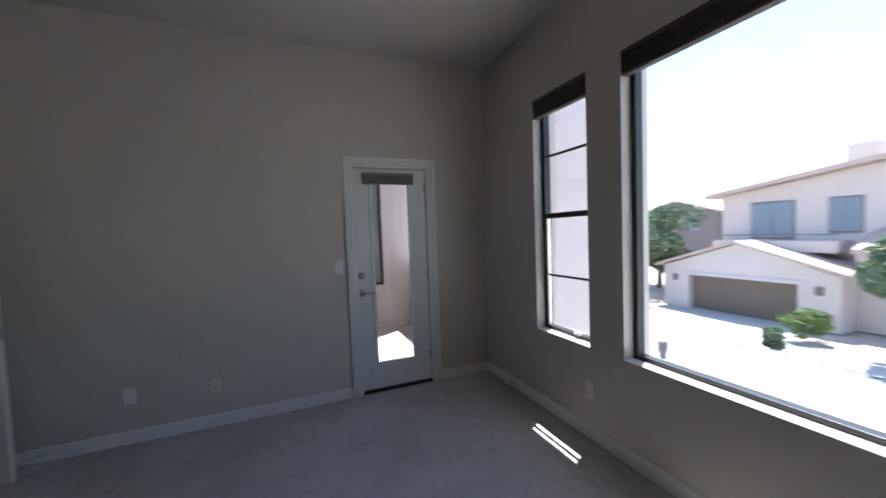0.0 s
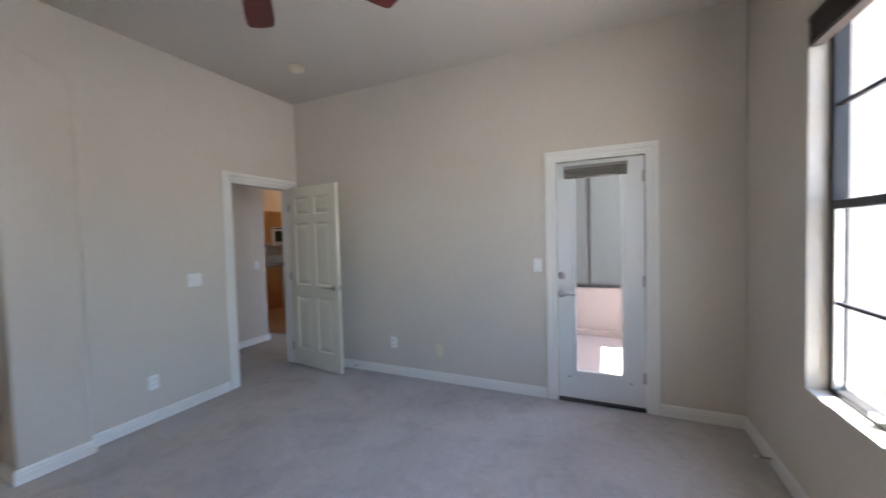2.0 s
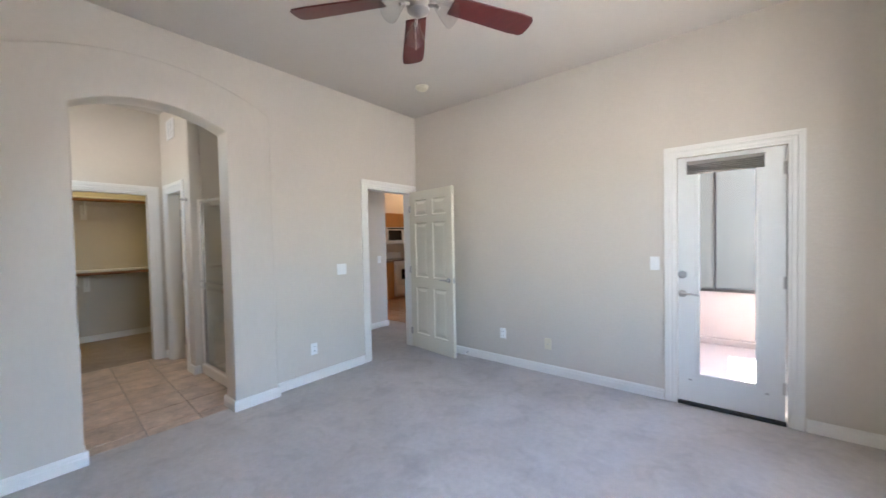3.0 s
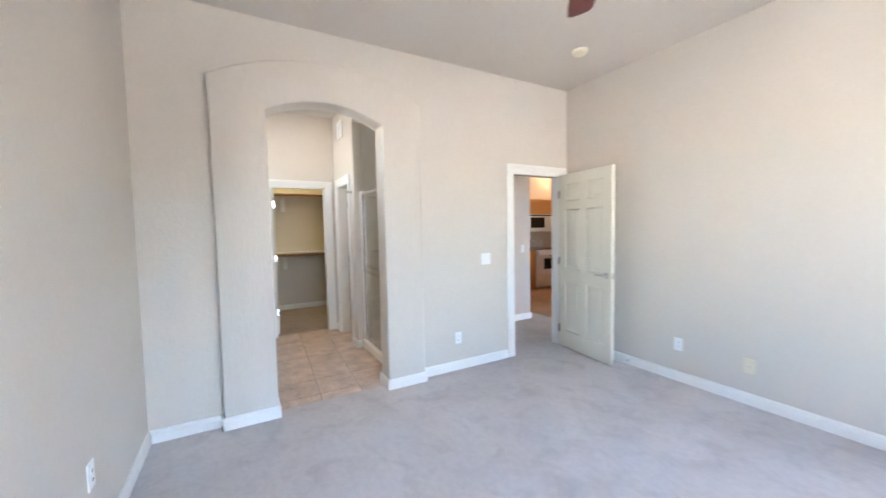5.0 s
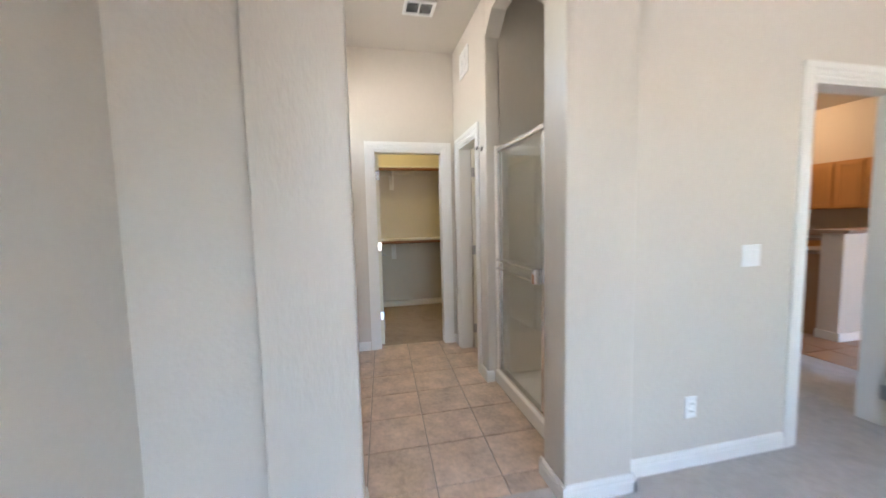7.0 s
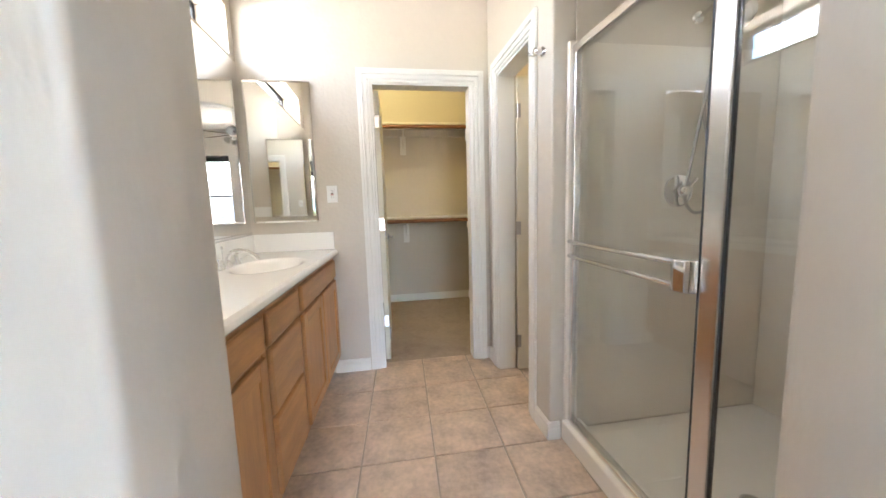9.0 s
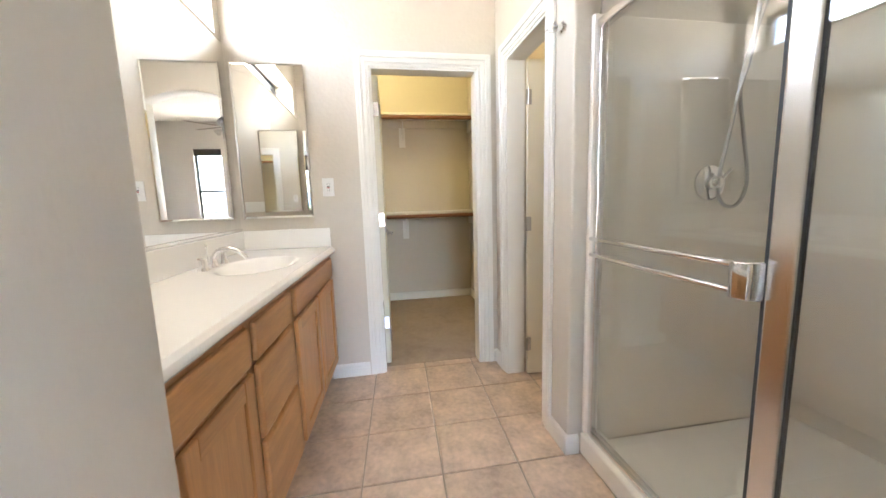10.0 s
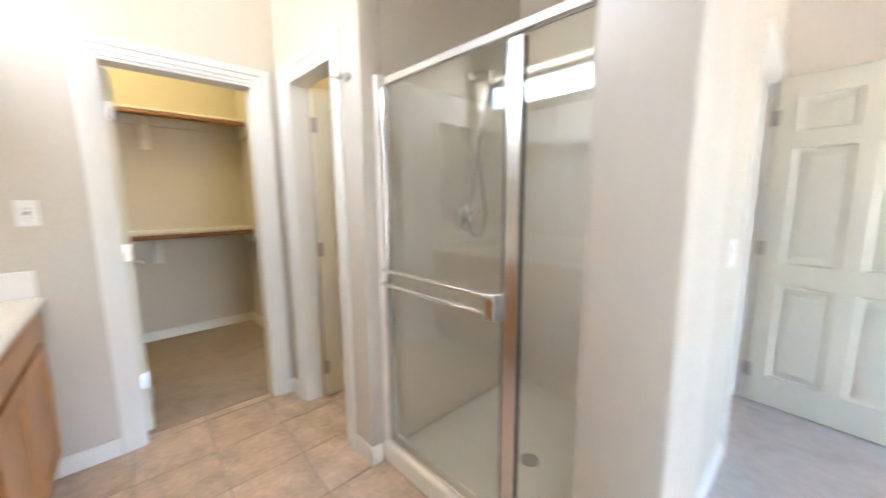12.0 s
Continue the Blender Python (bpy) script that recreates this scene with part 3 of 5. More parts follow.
leaf = six_panel_leaf(0.775, 2.02, "cream six-panel door standing open against the bedroom wall")
leaf.matrix_basis = pose(WEST + 0.008, 3.632, 0, 0, 0, -7.5)
bpy.context.view_layer.update()
toilet_leaf = six_panel_leaf(0.60, 2.01, "cream six-panel door opened into the toilet room", True, False)
toilet_leaf.matrix_basis = pose(WD[0] + 0.055, BATH_N + 0.12, 0, 0, 0, 84)
closet_leaf = six_panel_leaf(0.68, 2.01, "cream six-panel door swung into the closet", True, True)
closet_leaf.matrix_basis = pose(BATH_W - 0.12, CD[0] + 0.052, 0, 0, 0, 178)
for z in (0.32, 1.06, 1.80):
    hp = tagged(mesh_object("hinge_plate", box(BATH_W - 0.119, BATH_W - 0.1165, CD[0] + 0.016, CD[0] + 0.05, z - 0.045, z + 0.045), CHROME), "bright steel hinge plate on the closet jamb", "hinge", "closet hinge plates")

# balcony door: flat white leaf with one tall pane
t = thing("balcony_door", (XD[0], NORTH, 0), "white balcony door with a tall glass pane, closed", "door")
PX = (0.645, 0.995, 0.262, 1.93)
Y0, Y1 = NORTH + 0.012, NORTH + 0.055
bm = bmesh.new()
L0, L1, LT = XD[0] + 0.005, XD[1] - 0.005, XD[2] - 0.006
box(L0, PX[0], Y0, Y1, 0.03, LT, 0, bm)
box(PX[1], L1, Y0, Y1, 0.03, LT, 0, bm)
box(PX[0], PX[1], Y0, Y1, 0.03, PX[2], 0, bm)
box(PX[0], PX[1], Y0, Y1, PX[3], LT, 0, bm)
part("leaf", bm, XDOOR, t)
bm = bmesh.new()
for a, b, c, d in ((PX[0] - 0.022, PX[0] + 0.006, PX[2] - 0.022, PX[3] + 0.022), (PX[1] - 0.006, PX[1] + 0.022, PX[2] - 0.022, PX[3] + 0.022), (PX[0] + 0.006, PX[1] - 0.006, PX[2] - 0.022, PX[2] + 0.006), (PX[0] + 0.006, PX[1] - 0.006, PX[3] - 0.006, PX[3] + 0.022)):
    box(a, b, Y0 - 0.010, Y0 + 0.004, c, d, 0.003, bm, 1)
part("glazing_frame", bm, XDOOR, t)
pane = part("pane", box(PX[0], PX[1], Y0 + 0.02, Y0 + 0.026, PX[2], PX[3]), GLASS, t, "clear door glass")
pane.visible_shadow = False
part("threshold", box(XD[0], XD[1], NORTH - 0.01, NORTH + 0.12, 0.0, 0.026, 0.004), BLACK, t, "dark metal threshold")
lever(t, 0.534, 0.915, Y0, -1, 1)
part("deadbolt", lathe([(0.031, 0), (0.031, -0.008), (0.024, -0.018), (0.010, -0.02), (0.010, -0.032)], (0.534, Y0, 1.072), 20, "y"), NICKEL, t, "satin nickel deadbolt", True)
for z in (0.27, 1.04, 1.86):
    hinge(t, XD[1] - 0.003, Y0 - 0.008, z)
for x in (0.585, 1.055):
    part("blind_clip", box(x - 0.012, x + 0.012, Y0 - 0.01, Y0, 0.205, 0.217, 0.002), NICKEL, t, "small hold-down clip")
b = thing("door_blind", (0.8, Y0, 1.9), "grey-taupe pleated blind drawn up at the top of the door", "blind")
part("head_rail", box(0.568, 1.038, Y0 - 0.045, Y0, 1.955, 1.982, 0.003), BLIND_LIGHT, b)
for i in range(5):
    z = 1.882 + i * 0.0145
    part("pleat", prism([(Y0 - 0.002, z), (Y0 - 0.042, z + 0.003), (Y0 - 0.046, z + 0.007), (Y0 - 0.042, z + 0.011), (Y0 - 0.002, z + 0.014)], "x", 0.570, 1.036), BLIND_LIGHT, b)


# ---- windows ----
def window(name, w, bars, label, rail=None):
    """A dark-framed window in the east wall's opening; bars: heights of thin glazing bars; rail: height of the meeting rail."""
    y0, y1, z0, z1 = w
    x = EAST + 0.078
    t = thing(name, (x, (y0 + y1) / 2, z0), label, "window", kind="structure")
    fw = 0.032
    for nm, a in (("frame_side", (x, x + 0.06, y0, y0 + fw, z0, z1)), ("frame_side", (x, x + 0.06, y1 - fw, y1, z0, z1)), ("frame_bottom", (x, x + 0.06, y0 + fw, y1 - fw, z0, z0 + fw)), ("frame_top", (x, x + 0.06, y0 + fw, y1 - fw, z1 - fw, z1))):
        part(nm, box(*a, 0.004), BLACK, t)
    if rail:
        part("meeting_rail", box(x - 0.008, x + 0.05, y0 + fw, y1 - fw, rail - 0.02, rail + 0.02, 0.004), BLACK, t, "dark meeting rail")
        part("sash_stile", box(x + 0.004, x + 0.03, y1 - fw - 0.022, y1 - fw, z0 + fw, rail - 0.02), ALU, t, "bright inner sash edge")
        part("latch", box(x - 0.02, x + 0.004, (y0 + y1) / 2 - 0.12, (y0 + y1) / 2 - 0.07, z0 + fw, z0 + fw + 0.022, 0.004), PLASTIC, t, "small white sash latch")
    for z in bars:
        part("glazing_bar", box(x + 0.016, x + 0.034, y0 + fw, y1 - fw, z - 0.008, z + 0.008), BLACK, t)
    p = part("pane", box(x + 0.036, x + 0.042, y0 + fw - 0.005, y1 - fw + 0.005, z0 + fw - 0.005, z1 - fw + 0.005), GLASS, t, "clear window glass")
    p.visible_shadow = False
    part("sill", box(EAST - 0.001, x, y0 + 0.002, y1 - 0.002, z0, z0 + 0.005), TRIM, t, "white painted sill")
    return t


window("window_1", SW, (2.00, 1.06), "dark-framed single-hung window with thin glazing bars", 1.53)
window("window_2", BW, (), "large dark-framed picture window")


def east_blind(w, label):
    b = thing("window_blind", (EAST, (w[0] + w[1]) / 2, w[3]), label, "blind", "window blinds")
    part("head_rail", box(EAST - 0.004, EAST + 0.06, w[0] + 0.003, w[1] - 0.003, w[3] - 0.03, w[3] - 0.002, 0.004), BLIND, b)
    for i in range(6):
        z = w[3] - 0.045 - i * 0.0155
        part("pleat", prism([(EAST + 0.012, z), (EAST + 0.0, z + 0.004), (EAST - 0.003, z + 0.0075), (EAST + 0.0, z + 0.011), (EAST + 0.012, z + 0.0145), (EAST + 0.05, z + 0.0145), (EAST + 0.05, z)], "y", w[0] + 0.006, w[1] - 0.006), BLIND, b)
    part("bottom_rail", box(EAST, EAST + 0.05, w[0] + 0.006, w[1] - 0.006, w[3] - 0.145, w[3] - 0.126, 0.003), BLIND, b)


east_blind(SW, "dark taupe pleated blind drawn up in the narrow window")
east_blind(BW, "dark taupe pleated blind drawn up in the large window")

# high strip window in the bathroom
t = thing("window_3", ((CW[0] + CW[1]) / 2, BATH_S - 0.2, CW[2]), "high dark-framed strip window above the mirror", "window", kind="structure")
y = BATH_S - 0.22
for nm, a in (("frame_side", (CW[0], CW[0] + 0.03, y, y + 0.05, CW[2], CW[3])), ("frame_side", (CW[1] - 0.03, CW[1], y, y + 0.05, CW[2], CW[3])), ("frame_bottom", (CW[0] + 0.03, CW[1] - 0.03, y, y + 0.05, CW[2], CW[2] + 0.03)), ("frame_top", (CW[0] + 0.03, CW[1] - 0.03, y, y + 0.05, CW[3] - 0.03, CW[3]))):
    part(nm, box(*a, 0.003), BLACK, t)
p = part("pane", box(CW[0] + 0.025, CW[1] - 0.025, y + 0.02, y + 0.026, CW[2] + 0.025, CW[3] - 0.025), GLASS, t, "clear window glass")
p.visible_shadow = False


# ---- wall plates ----
def wall_plate(kind, at, normal, gangs=1, mat=None):
    """A switch or socket plate: normal is 'x', '-x', 'y' or '-y', the way it faces."""
    mat = mat or PLASTIC
    rz = {"-y": 0, "x": 90, "y": 180, "-x": -90}[normal]
    labels = {"switch": "white rocker switch plate on the wall", "outlet": "white duplex socket plate low on the wall", "jack": "almond cable socket plate on the wall", "gfci": "white test-button socket plate beside the mirror"}
    cats = {"switch": "light switch", "outlet": "wall socket", "jack": "wall socket", "gfci": "wall socket"}
    t = thing({"switch": "light_switch", "outlet": "wall_socket", "jack": "cable_socket", "gfci": "wall_socket"}[kind], (0, 0, 0), labels[kind], cats[kind])
    w = 0.072 + 0.046 * (gangs - 1)
    part("plate", box(-w / 2, w / 2, -0.007, 0.0, -0.058, 0.058, 0.003), mat, t)
    for g in range(gangs):
        c = (g - (gangs - 1) / 2) * 0.046
        if kind == "switch":
            part("rocker", prism([(-0.011, -0.03), (-0.006, -0.033), (-0.006, 0.033), (-0.009, 0.031)], "x", c - 0.0165, c + 0.0165), mat, t)
        elif kind == "jack":
            part("connector", cyl((c, -0.006, 0), (c, -0.018, 0), 0.005), NICKEL, t)
        else:
            if kind == "gfci":
                part("face", box(c - 0.017, c + 0.017, -0.010, -0.006, -0.034, 0.034, 0.002), mat, t)
                part("button", box(c - 0.008, c + 0.008, -0.0125, -0.009, 0.001, 0.007), SLOT, t)
                part("button", box(c - 0.008, c + 0.008, -0.0125, -0.009, -0.007, -0.001), material("red button", (0.4, 0.03, 0.02), 0.5), t)
            for z in (-0.02, 0.02):
                if kind == "outlet":
                    part("receptacle", box(c - 0.017, c + 0.017, -0.009, -0.006, z - 0.014, z + 0.014, 0.003), mat, t)
                for dx in (-0.006, 0.006):
                    part("slot", box(c + dx - 0.001, c + dx + 0.001, -0.0108, -0.009, z - 0.004, z + 0.005), SLOT, t)
    t.matrix_basis = pose(*at, 0, 0, rz)
    return t


wall_plate("switch", (0.338, NORTH, 1.160), "-y")
wall_plate("outlet", (-1.15, NORTH, 0.338), "-y")
wall_plate("jack", (-0.625, NORTH, 0.305), "-y", 1, ALMOND)
wall_plate("switch", (WEST, 2.566, 1.104), "x", 2)
wall_plate("outlet", (WEST, 2.212, 0.323), "x")
wall_plate("outlet", (-1.42, SOUTH, 0.40), "y")
wall_plate("outlet", (EAST, 2.39, 0.33), "-x")
wall_plate("gfci", (BATH_W, 0.412, 1.288), "x")
wall_plate("switch", (HALL_W, 4.10, 1.10), "x", 1)
wall_plate("switch", (BATH_E, 0.42, 1.17), "-x", 4)

# door stop on the north baseboard
t = thing("door_stop", (-1.62, NORTH - 0.017, 0.05), "small metal door stop on the baseboard", "door stop")
part("stem", cyl((-1.62, NORTH - 0.017, 0.05), (-1.62, NORTH - 0.075, 0.048), 0.006), NICKEL, t)
part("rubber_tip", cyl((-1.62, NORTH - 0.075, 0.048), (-1.62, NORTH - 0.09, 0.047), 0.009), PLASTIC, t)

t = thing("door_stop", (EAST - 0.017, 3.30, 0.05), "small metal spring door stop on the baseboard", "door stop")
part("stem", cyl((EAST - 0.017, 3.30, 0.05), (EAST - 0.08, 3.30, 0.047), 0.006), NICKEL, t)
part("rubber_tip", cyl((EAST - 0.08, 3.30, 0.047), (EAST - 0.095, 3.30, 0.046), 0.009), PLASTIC, t)

# ---- bedroom ceiling things ----
t = thing("smoke_detector", (-1.69, 3.10, TOP), "cream round smoke detector on the ceiling", "smoke detector")
part("base", lathe([(0.07, 0), (0.07, -0.012), (0.062, -0.014)], (-1.69, 3.10, TOP), 28), ALMOND, t, "", True)
part("cover", lathe([(0.06, -0.014), (0.058, -0.028), (0.045, -0.038), (0.02, -0.042)], (-1.69, 3.10, TOP), 28), ALMOND, t, "", True)

FX, FY, FZ = -0.25, 1.48, 2.545
t = thing("ceiling_fan", (FX, FY, TOP), "ceiling fan with five dark cherry blades and nickel body, at rest", "ceiling fan")
part("canopy", lathe([(0.07, 0), (0.068, -0.02), (0.045, -0.055), (0.018, -0.07)], (FX, FY, TOP), 28), NICKEL, t, "satin nickel canopy", True)
part("downrod", cyl((FX, FY, TOP - 0.06), (FX, FY, FZ + 0.1), 0.012), NICKEL, t)
part("motor", lathe([(0.03, 0.12), (0.09, 0.10), (0.125, 0.06), (0.13, 0.02), (0.11, -0.02), (0.07, -0.045), (0.05, -0.06)], (FX, FY, FZ), 36), NICKEL, t, "satin nickel motor housing", True)
part("switch_cup", lathe([(0.05, -0.06), (0.055, -0.075), (0.05, -0.105), (0.02, -0.125)], (FX, FY, FZ), 28), NICKEL, t, "", True)
for k in range(5):
    a = radians(64 + 72 * k)
    m = Matrix.Translation((FX, FY, FZ - 0.035)) @ Matrix.Rotation(a, 4, "Z") @ Matrix.Rotation(radians(-12), 4, "X")
    outline = [(0.17, -0.052), (0.53, -0.066), (0.60, -0.062), (0.618, -0.045), (0.623, 0.0), (0.618, 0.045), (0.60, 0.062), (0.53, 0.066), (0.17, 0.052)]
    bm = prism(outline, "z", -0.004, 0.004, 0.002, seg=1)
    bmesh.ops.transform(bm, matrix=m, verts=bm.verts)
    blade = part("blade", bm, CHERRY, t, "dark cherry wood blade")
    bm = prism([(0.09, -0.012), (0.18, -0.016), (0.26, -0.04), (0.28, 0), (0.26, 0.04), (0.18, 0.016), (0.09, 0.012)], "z", 0.005, 0.010)
    bmesh.ops.transform(bm, matrix=m, verts=bm.verts)
    part("blade_arm", bm, NICKEL, t, "satin nickel blade arm")
for k in range(3):
    a = radians(20 + 120 * k)
    c = Vector((FX + 0.085 * math.cos(a), FY + 0.085 * math.sin(a), FZ - 0.10))
    d = Vector((math.cos(a), math.sin(a), -0.75)).normalized()
    part("lamp_arm", tube([(FX + 0.04 * math.cos(a), FY + 0.04 * math.sin(a), FZ - 0.085), c, c + d * 0.02], 0.008), NICKEL, t)
    prof = [(0.020, 0.0), (0.026, 0.02), (0.04, 0.05), (0.055, 0.085)]
    bm = lathe(prof, (0, 0, 0), 20)
    bmesh.ops.transform(bm, matrix=Matrix.Translation(c + d * 0.01) @ d.to_track_quat("Z", "Y").to_matrix().to_4x4(), verts=bm.verts)
    part("lamp_shade", bm, FROST, t, "small clear glass shade", True)
part("pull_chain", cyl((FX - 0.02, FY, FZ - 0.12), (FX - 0.02, FY, FZ - 0.27), 0.002, seg=6), NICKEL, t)

# ---- bathroom: vanity ----
VF, VT = 0.385, 0.868
t = thing("vanity_cabinet", ((BATH_W + BATH_E) / 2, VF, 0), "honey maple vanity cabinet with doors and drawers under a white top", "cabinet")
part("carcass", box(BATH_W + 0.002, BATH_E - 0.003, BATH_S + 0.002, VF - 0.004, 0.10, 0.74), MAPLE, t)
part("face_back", box(BATH_W + 0.002, BATH_E - 0.003, VF - 0.02, VF - 0.0045, 0.74, VT - 0.002), MAPLE, t)
part("toe_kick", box(BATH_W + 0.002, BATH_E - 0.003, BATH_S + 0.02, VF - 0.075, 0.0, 0.10), MAPLE, t, "recessed toe kick")
bm = bmesh.new()
for x in (BATH_W + 0.018, -3.755, -3.342, BATH_E - 0.02):
    box(x - 0.014, x + 0.014, VF - 0.004, VF, 0.10, VT - 0.002, 0, bm)
box(BATH_W + 0.002, BATH_E - 0.003, VF - 0.004, VF - 0.001, VT - 0.03, VT - 0.002, 0, bm)
part("face_frame", bm, MAPLE, t)


def front(name, x0, x1, z0, z1, framed, wood):
    """A door or drawer front standing proud of the face frame, its edge eased, doors with a recessed panel."""
    y0, y1 = VF + 0.001, VF + 0.02
    if not framed:
        bm = box(x0, x1, y0, y1, z0, z1)
        edges = [e for e in bm.edges if all(abs(v.co.y - y1) < 1e-5 for v in e.verts)]
        bmesh.ops.bevel(bm, geom=edges, offset=0.009, segments=2, affect="EDGES", profile=0.5)
        return part(name, bm, wood, t)
    s = 0.058
    d = part(name, box(x0 + s - 0.01, x1 - s + 0.01, y0, y0 + 0.009, z0 + s - 0.01, z1 - s + 0.01), wood, t)
    part("stile", box(x0, x0 + s, y0, y1, z0, z1, 0.003, None, 1), wood, d)
    part("stile", box(x1 - s, x1, y0, y1, z0, z1, 0.003, None, 1), wood, d)
    part("rail", box(x0 + s, x1 - s, y0, y1 - 0.001, z0, z0 + s, 0.002, None, 1), MAPLE_SIDE, d)
    part("rail", box(x0 + s, x1 - s, y0, y1 - 0.001, z1 - s, z1, 0.002, None, 1), MAPLE_SIDE, d)
    return d


front("false_drawer", -4.62, -3.79, 0.715, 0.835, False, MAPLE_SIDE)
front("cabinet_door", -4.62, -4.205, 0.14, 0.695, True, MAPLE)
front("cabinet_door", -4.19, -3.79, 0.14, 0.695, True, MAPLE)
front("drawer", -3.73, -3.365, 0.715, 0.835, False, MAPLE_SIDE)
front("drawer", -3.73, -3.365, 0.455, 0.70, False, MAPLE_SIDE)
front("drawer", -3.73, -3.365, 0.14, 0.44, False, MAPLE_SIDE)
front("false_drawer", -3.318, -2.60, 0.715, 0.835, False, MAPLE_SIDE)
front("cabinet_door", -3.318, -2.965, 0.14, 0.695, True, MAPLE)
front("cabinet_door", -2.95, -2.60, 0.14, 0.695, True, MAPLE)

# top with a dished basin
t = thing("vanity_countertop", ((BATH_W + BATH_E) / 2, 0.1, VT), "white cultured-marble vanity top with moulded basin", "countertop")
BX, BY, RX, RY = -4.05, 0.16, 0.23, 0.165
nx, ny = 96, 40
bm = bmesh.new()
grid = {}
X0, X1, TY0, TY1 = BATH_W + 0.002, BATH_E - 0.003, BATH_S + 0.002, 0.42
for i in range(nx + 1):
    for j in range(ny + 1):
        x, y = X0 + (X1 - X0) * i / nx, TY0 + (TY1 - TY0) * j / ny
        r = math.hypot((x - BX) / RX, (y - BY) / RY)
        dip = 0.0
        if r < 1.0:
            dip = -0.11 * (1 - r ** 2.6) - 0.006
        elif r < 1.12:
            dip = -0.006 * (1.12 - r) / 0.12
        edge = max(0.0, (y - (TY1 - 0.014)) / 0.014)
        dip -= 0.012 * edge * edge
        grid[i, j] = bm.verts.new((x, y, 0.907 + dip))
for i in range(nx):
    for j in range(ny):
        bm.faces.new((grid[i, j], grid[i + 1, j], grid[i + 1, j + 1], grid[i, j + 1]))
part("slab", bm, COUNTER, t, "", True)
part("front_edge", prism([(TY1, 0.895), (TY1 + 0.006, 0.885), (TY1 + 0.006, 0.876), (TY1 - 0.002, VT), (TY1 - 0.05, VT), (TY1 - 0.05, 0.89)], "x", X0, X1), COUNTER, t, "", True)
part("backsplash", box(X0, X1, BATH_S + 0.001, BATH_S + 0.02, 0.908, 1.03, 0.004), COUNTER, t)
part("side_splash", box(BATH_W + 0.001, BATH_W + 0.02, BATH_S + 0.021, 0.405, 0.908, 1.03, 0.004), COUNTER, t)
part("side_splash", box(BATH_E - 0.02, BATH_E - 0.001, BATH_S + 0.021, 0.405, 0.908, 1.03, 0.004), COUNTER, t)
part("drain", lathe([(0.022, 0.0), (0.022, 0.004), (0.012, 0.006)], (BX, BY, 0.793), 20), CHROME, t, "chrome drain", True)

t = thing("faucet", (BX, -0.05, 0.907), "chrome widespread faucet with arched spout and two lever handles", "faucet")
part("spout", tube(smooth_curve([(BX, -0.05, 0.907), (BX, -0.05, 0.95), (BX, -0.02, 0.985), (BX, 0.04, 0.985), (BX, 0.085, 0.955), (BX, 0.095, 0.938)]), 0.011), CHROME, t, "", True)
part("spout_base", lathe([(0.026, 0), (0.024, 0.008), (0.015, 0.02), (0.013, 0.035)], (BX, -0.05, 0.907), 20), CHROME, t, "", True)
part("lift_rod", lathe([(0.003, 0), (0.003, 0.09), (0.007, 0.095), (0.005, 0.108)], (BX, -0.075, 0.907), 12), CHROME, t, "", True)
for s in (-1, 1):
    h = part("handle_base", lathe([(0.026, 0), (0.024, 0.008), (0.016, 0.02), (0.018, 0.04), (0.010, 0.055)], (BX + 0.10 * s, -0.05, 0.907), 20), CHROME, t, "", True)
    part("handle", tube([(BX + 0.10 * s, -0.05, 0.957), (BX + 0.13 * s, -0.045, 0.962), (BX + 0.155 * s, -0.04, 0.966)], 0.006), CHROME, t, "", True)

# mirrors
t = thing("wall_mirror", (-3.6, BATH_S, 1.05), "large frameless plate mirror above the vanity", "mirror")
part("plate", box(BATH_W + 0.004, BATH_E - 0.004, BATH_S + 0.001, BATH_S + 0.007, 1.046, 2.125), MIRROR, t)
part("bottom_channel", box(BATH_W + 0.004, BATH_E - 0.004, BATH_S + 0.001, BATH_S + 0.014, 1.032, 1.046, 0.002), ALU, t, "bright metal channel")


def cabinet_mirror(x, face, y0, y1, z0, z1):
    """A recessed medicine cabinet: a bevelled mirror door standing proud of the wall."""
    t = thing("medicine_cabinet", (x, (y0 + y1) / 2, z0), "frameless mirror cabinet on the wall beside the vanity", "mirror cabinet", "vanity side mirrors")
    a, b = sorted((x + face * 0.001, x + face * 0.02))
    part("body", box(a, b, y0 + 0.006, y1 - 0.006, z0 + 0.006, z1 - 0.006), ALU, t)
    bm = bmesh.new()
    c = 0.012
    lo, hi = x + face * 0.0205, x + face * 0.025
    o = [bm.verts.new((lo, u, v)) for u, v in ((y0, z0), (y1, z0), (y1, z1), (y0, z1))]
    i_ = [bm.verts.new((hi, u, v)) for u, v in ((y0 + c, z0 + c), (y1 - c, z0 + c), (y1 - c, z1 - c), (y0 + c, z1 - c))]
    bm.faces.new(i_)
    bm.faces.new(o)
    for k in range(4):
        bm.faces.new((o[k], o[(k + 1) % 4], i_[(k + 1) % 4], i_[k]))
    bmesh.ops.recalc_face_normals(bm, faces=bm.faces)
    part("mirror_door", bm, MIRROR, t, "bevelled mirror door")


cabinet_mirror(BATH_W, 1, -0.10, 0.312, 1.105, 2.02)
cabinet_mirror(BATH_E, -1, -0.10, 0.312, 1.105, 2.02)

# the vanity's front runs slightly out of square with the wall behind it
for name in ("vanity_cabinet", "vanity_countertop"):
    top_object = bpy.data.objects[name]
    for ob in top_object.children_recursive:
        for v in ob.data.vertices:
            v.co.y -= SKEW * (v.co.x - BATH_W) * (v.co.y - BATH_S) / (VF - BATH_S)

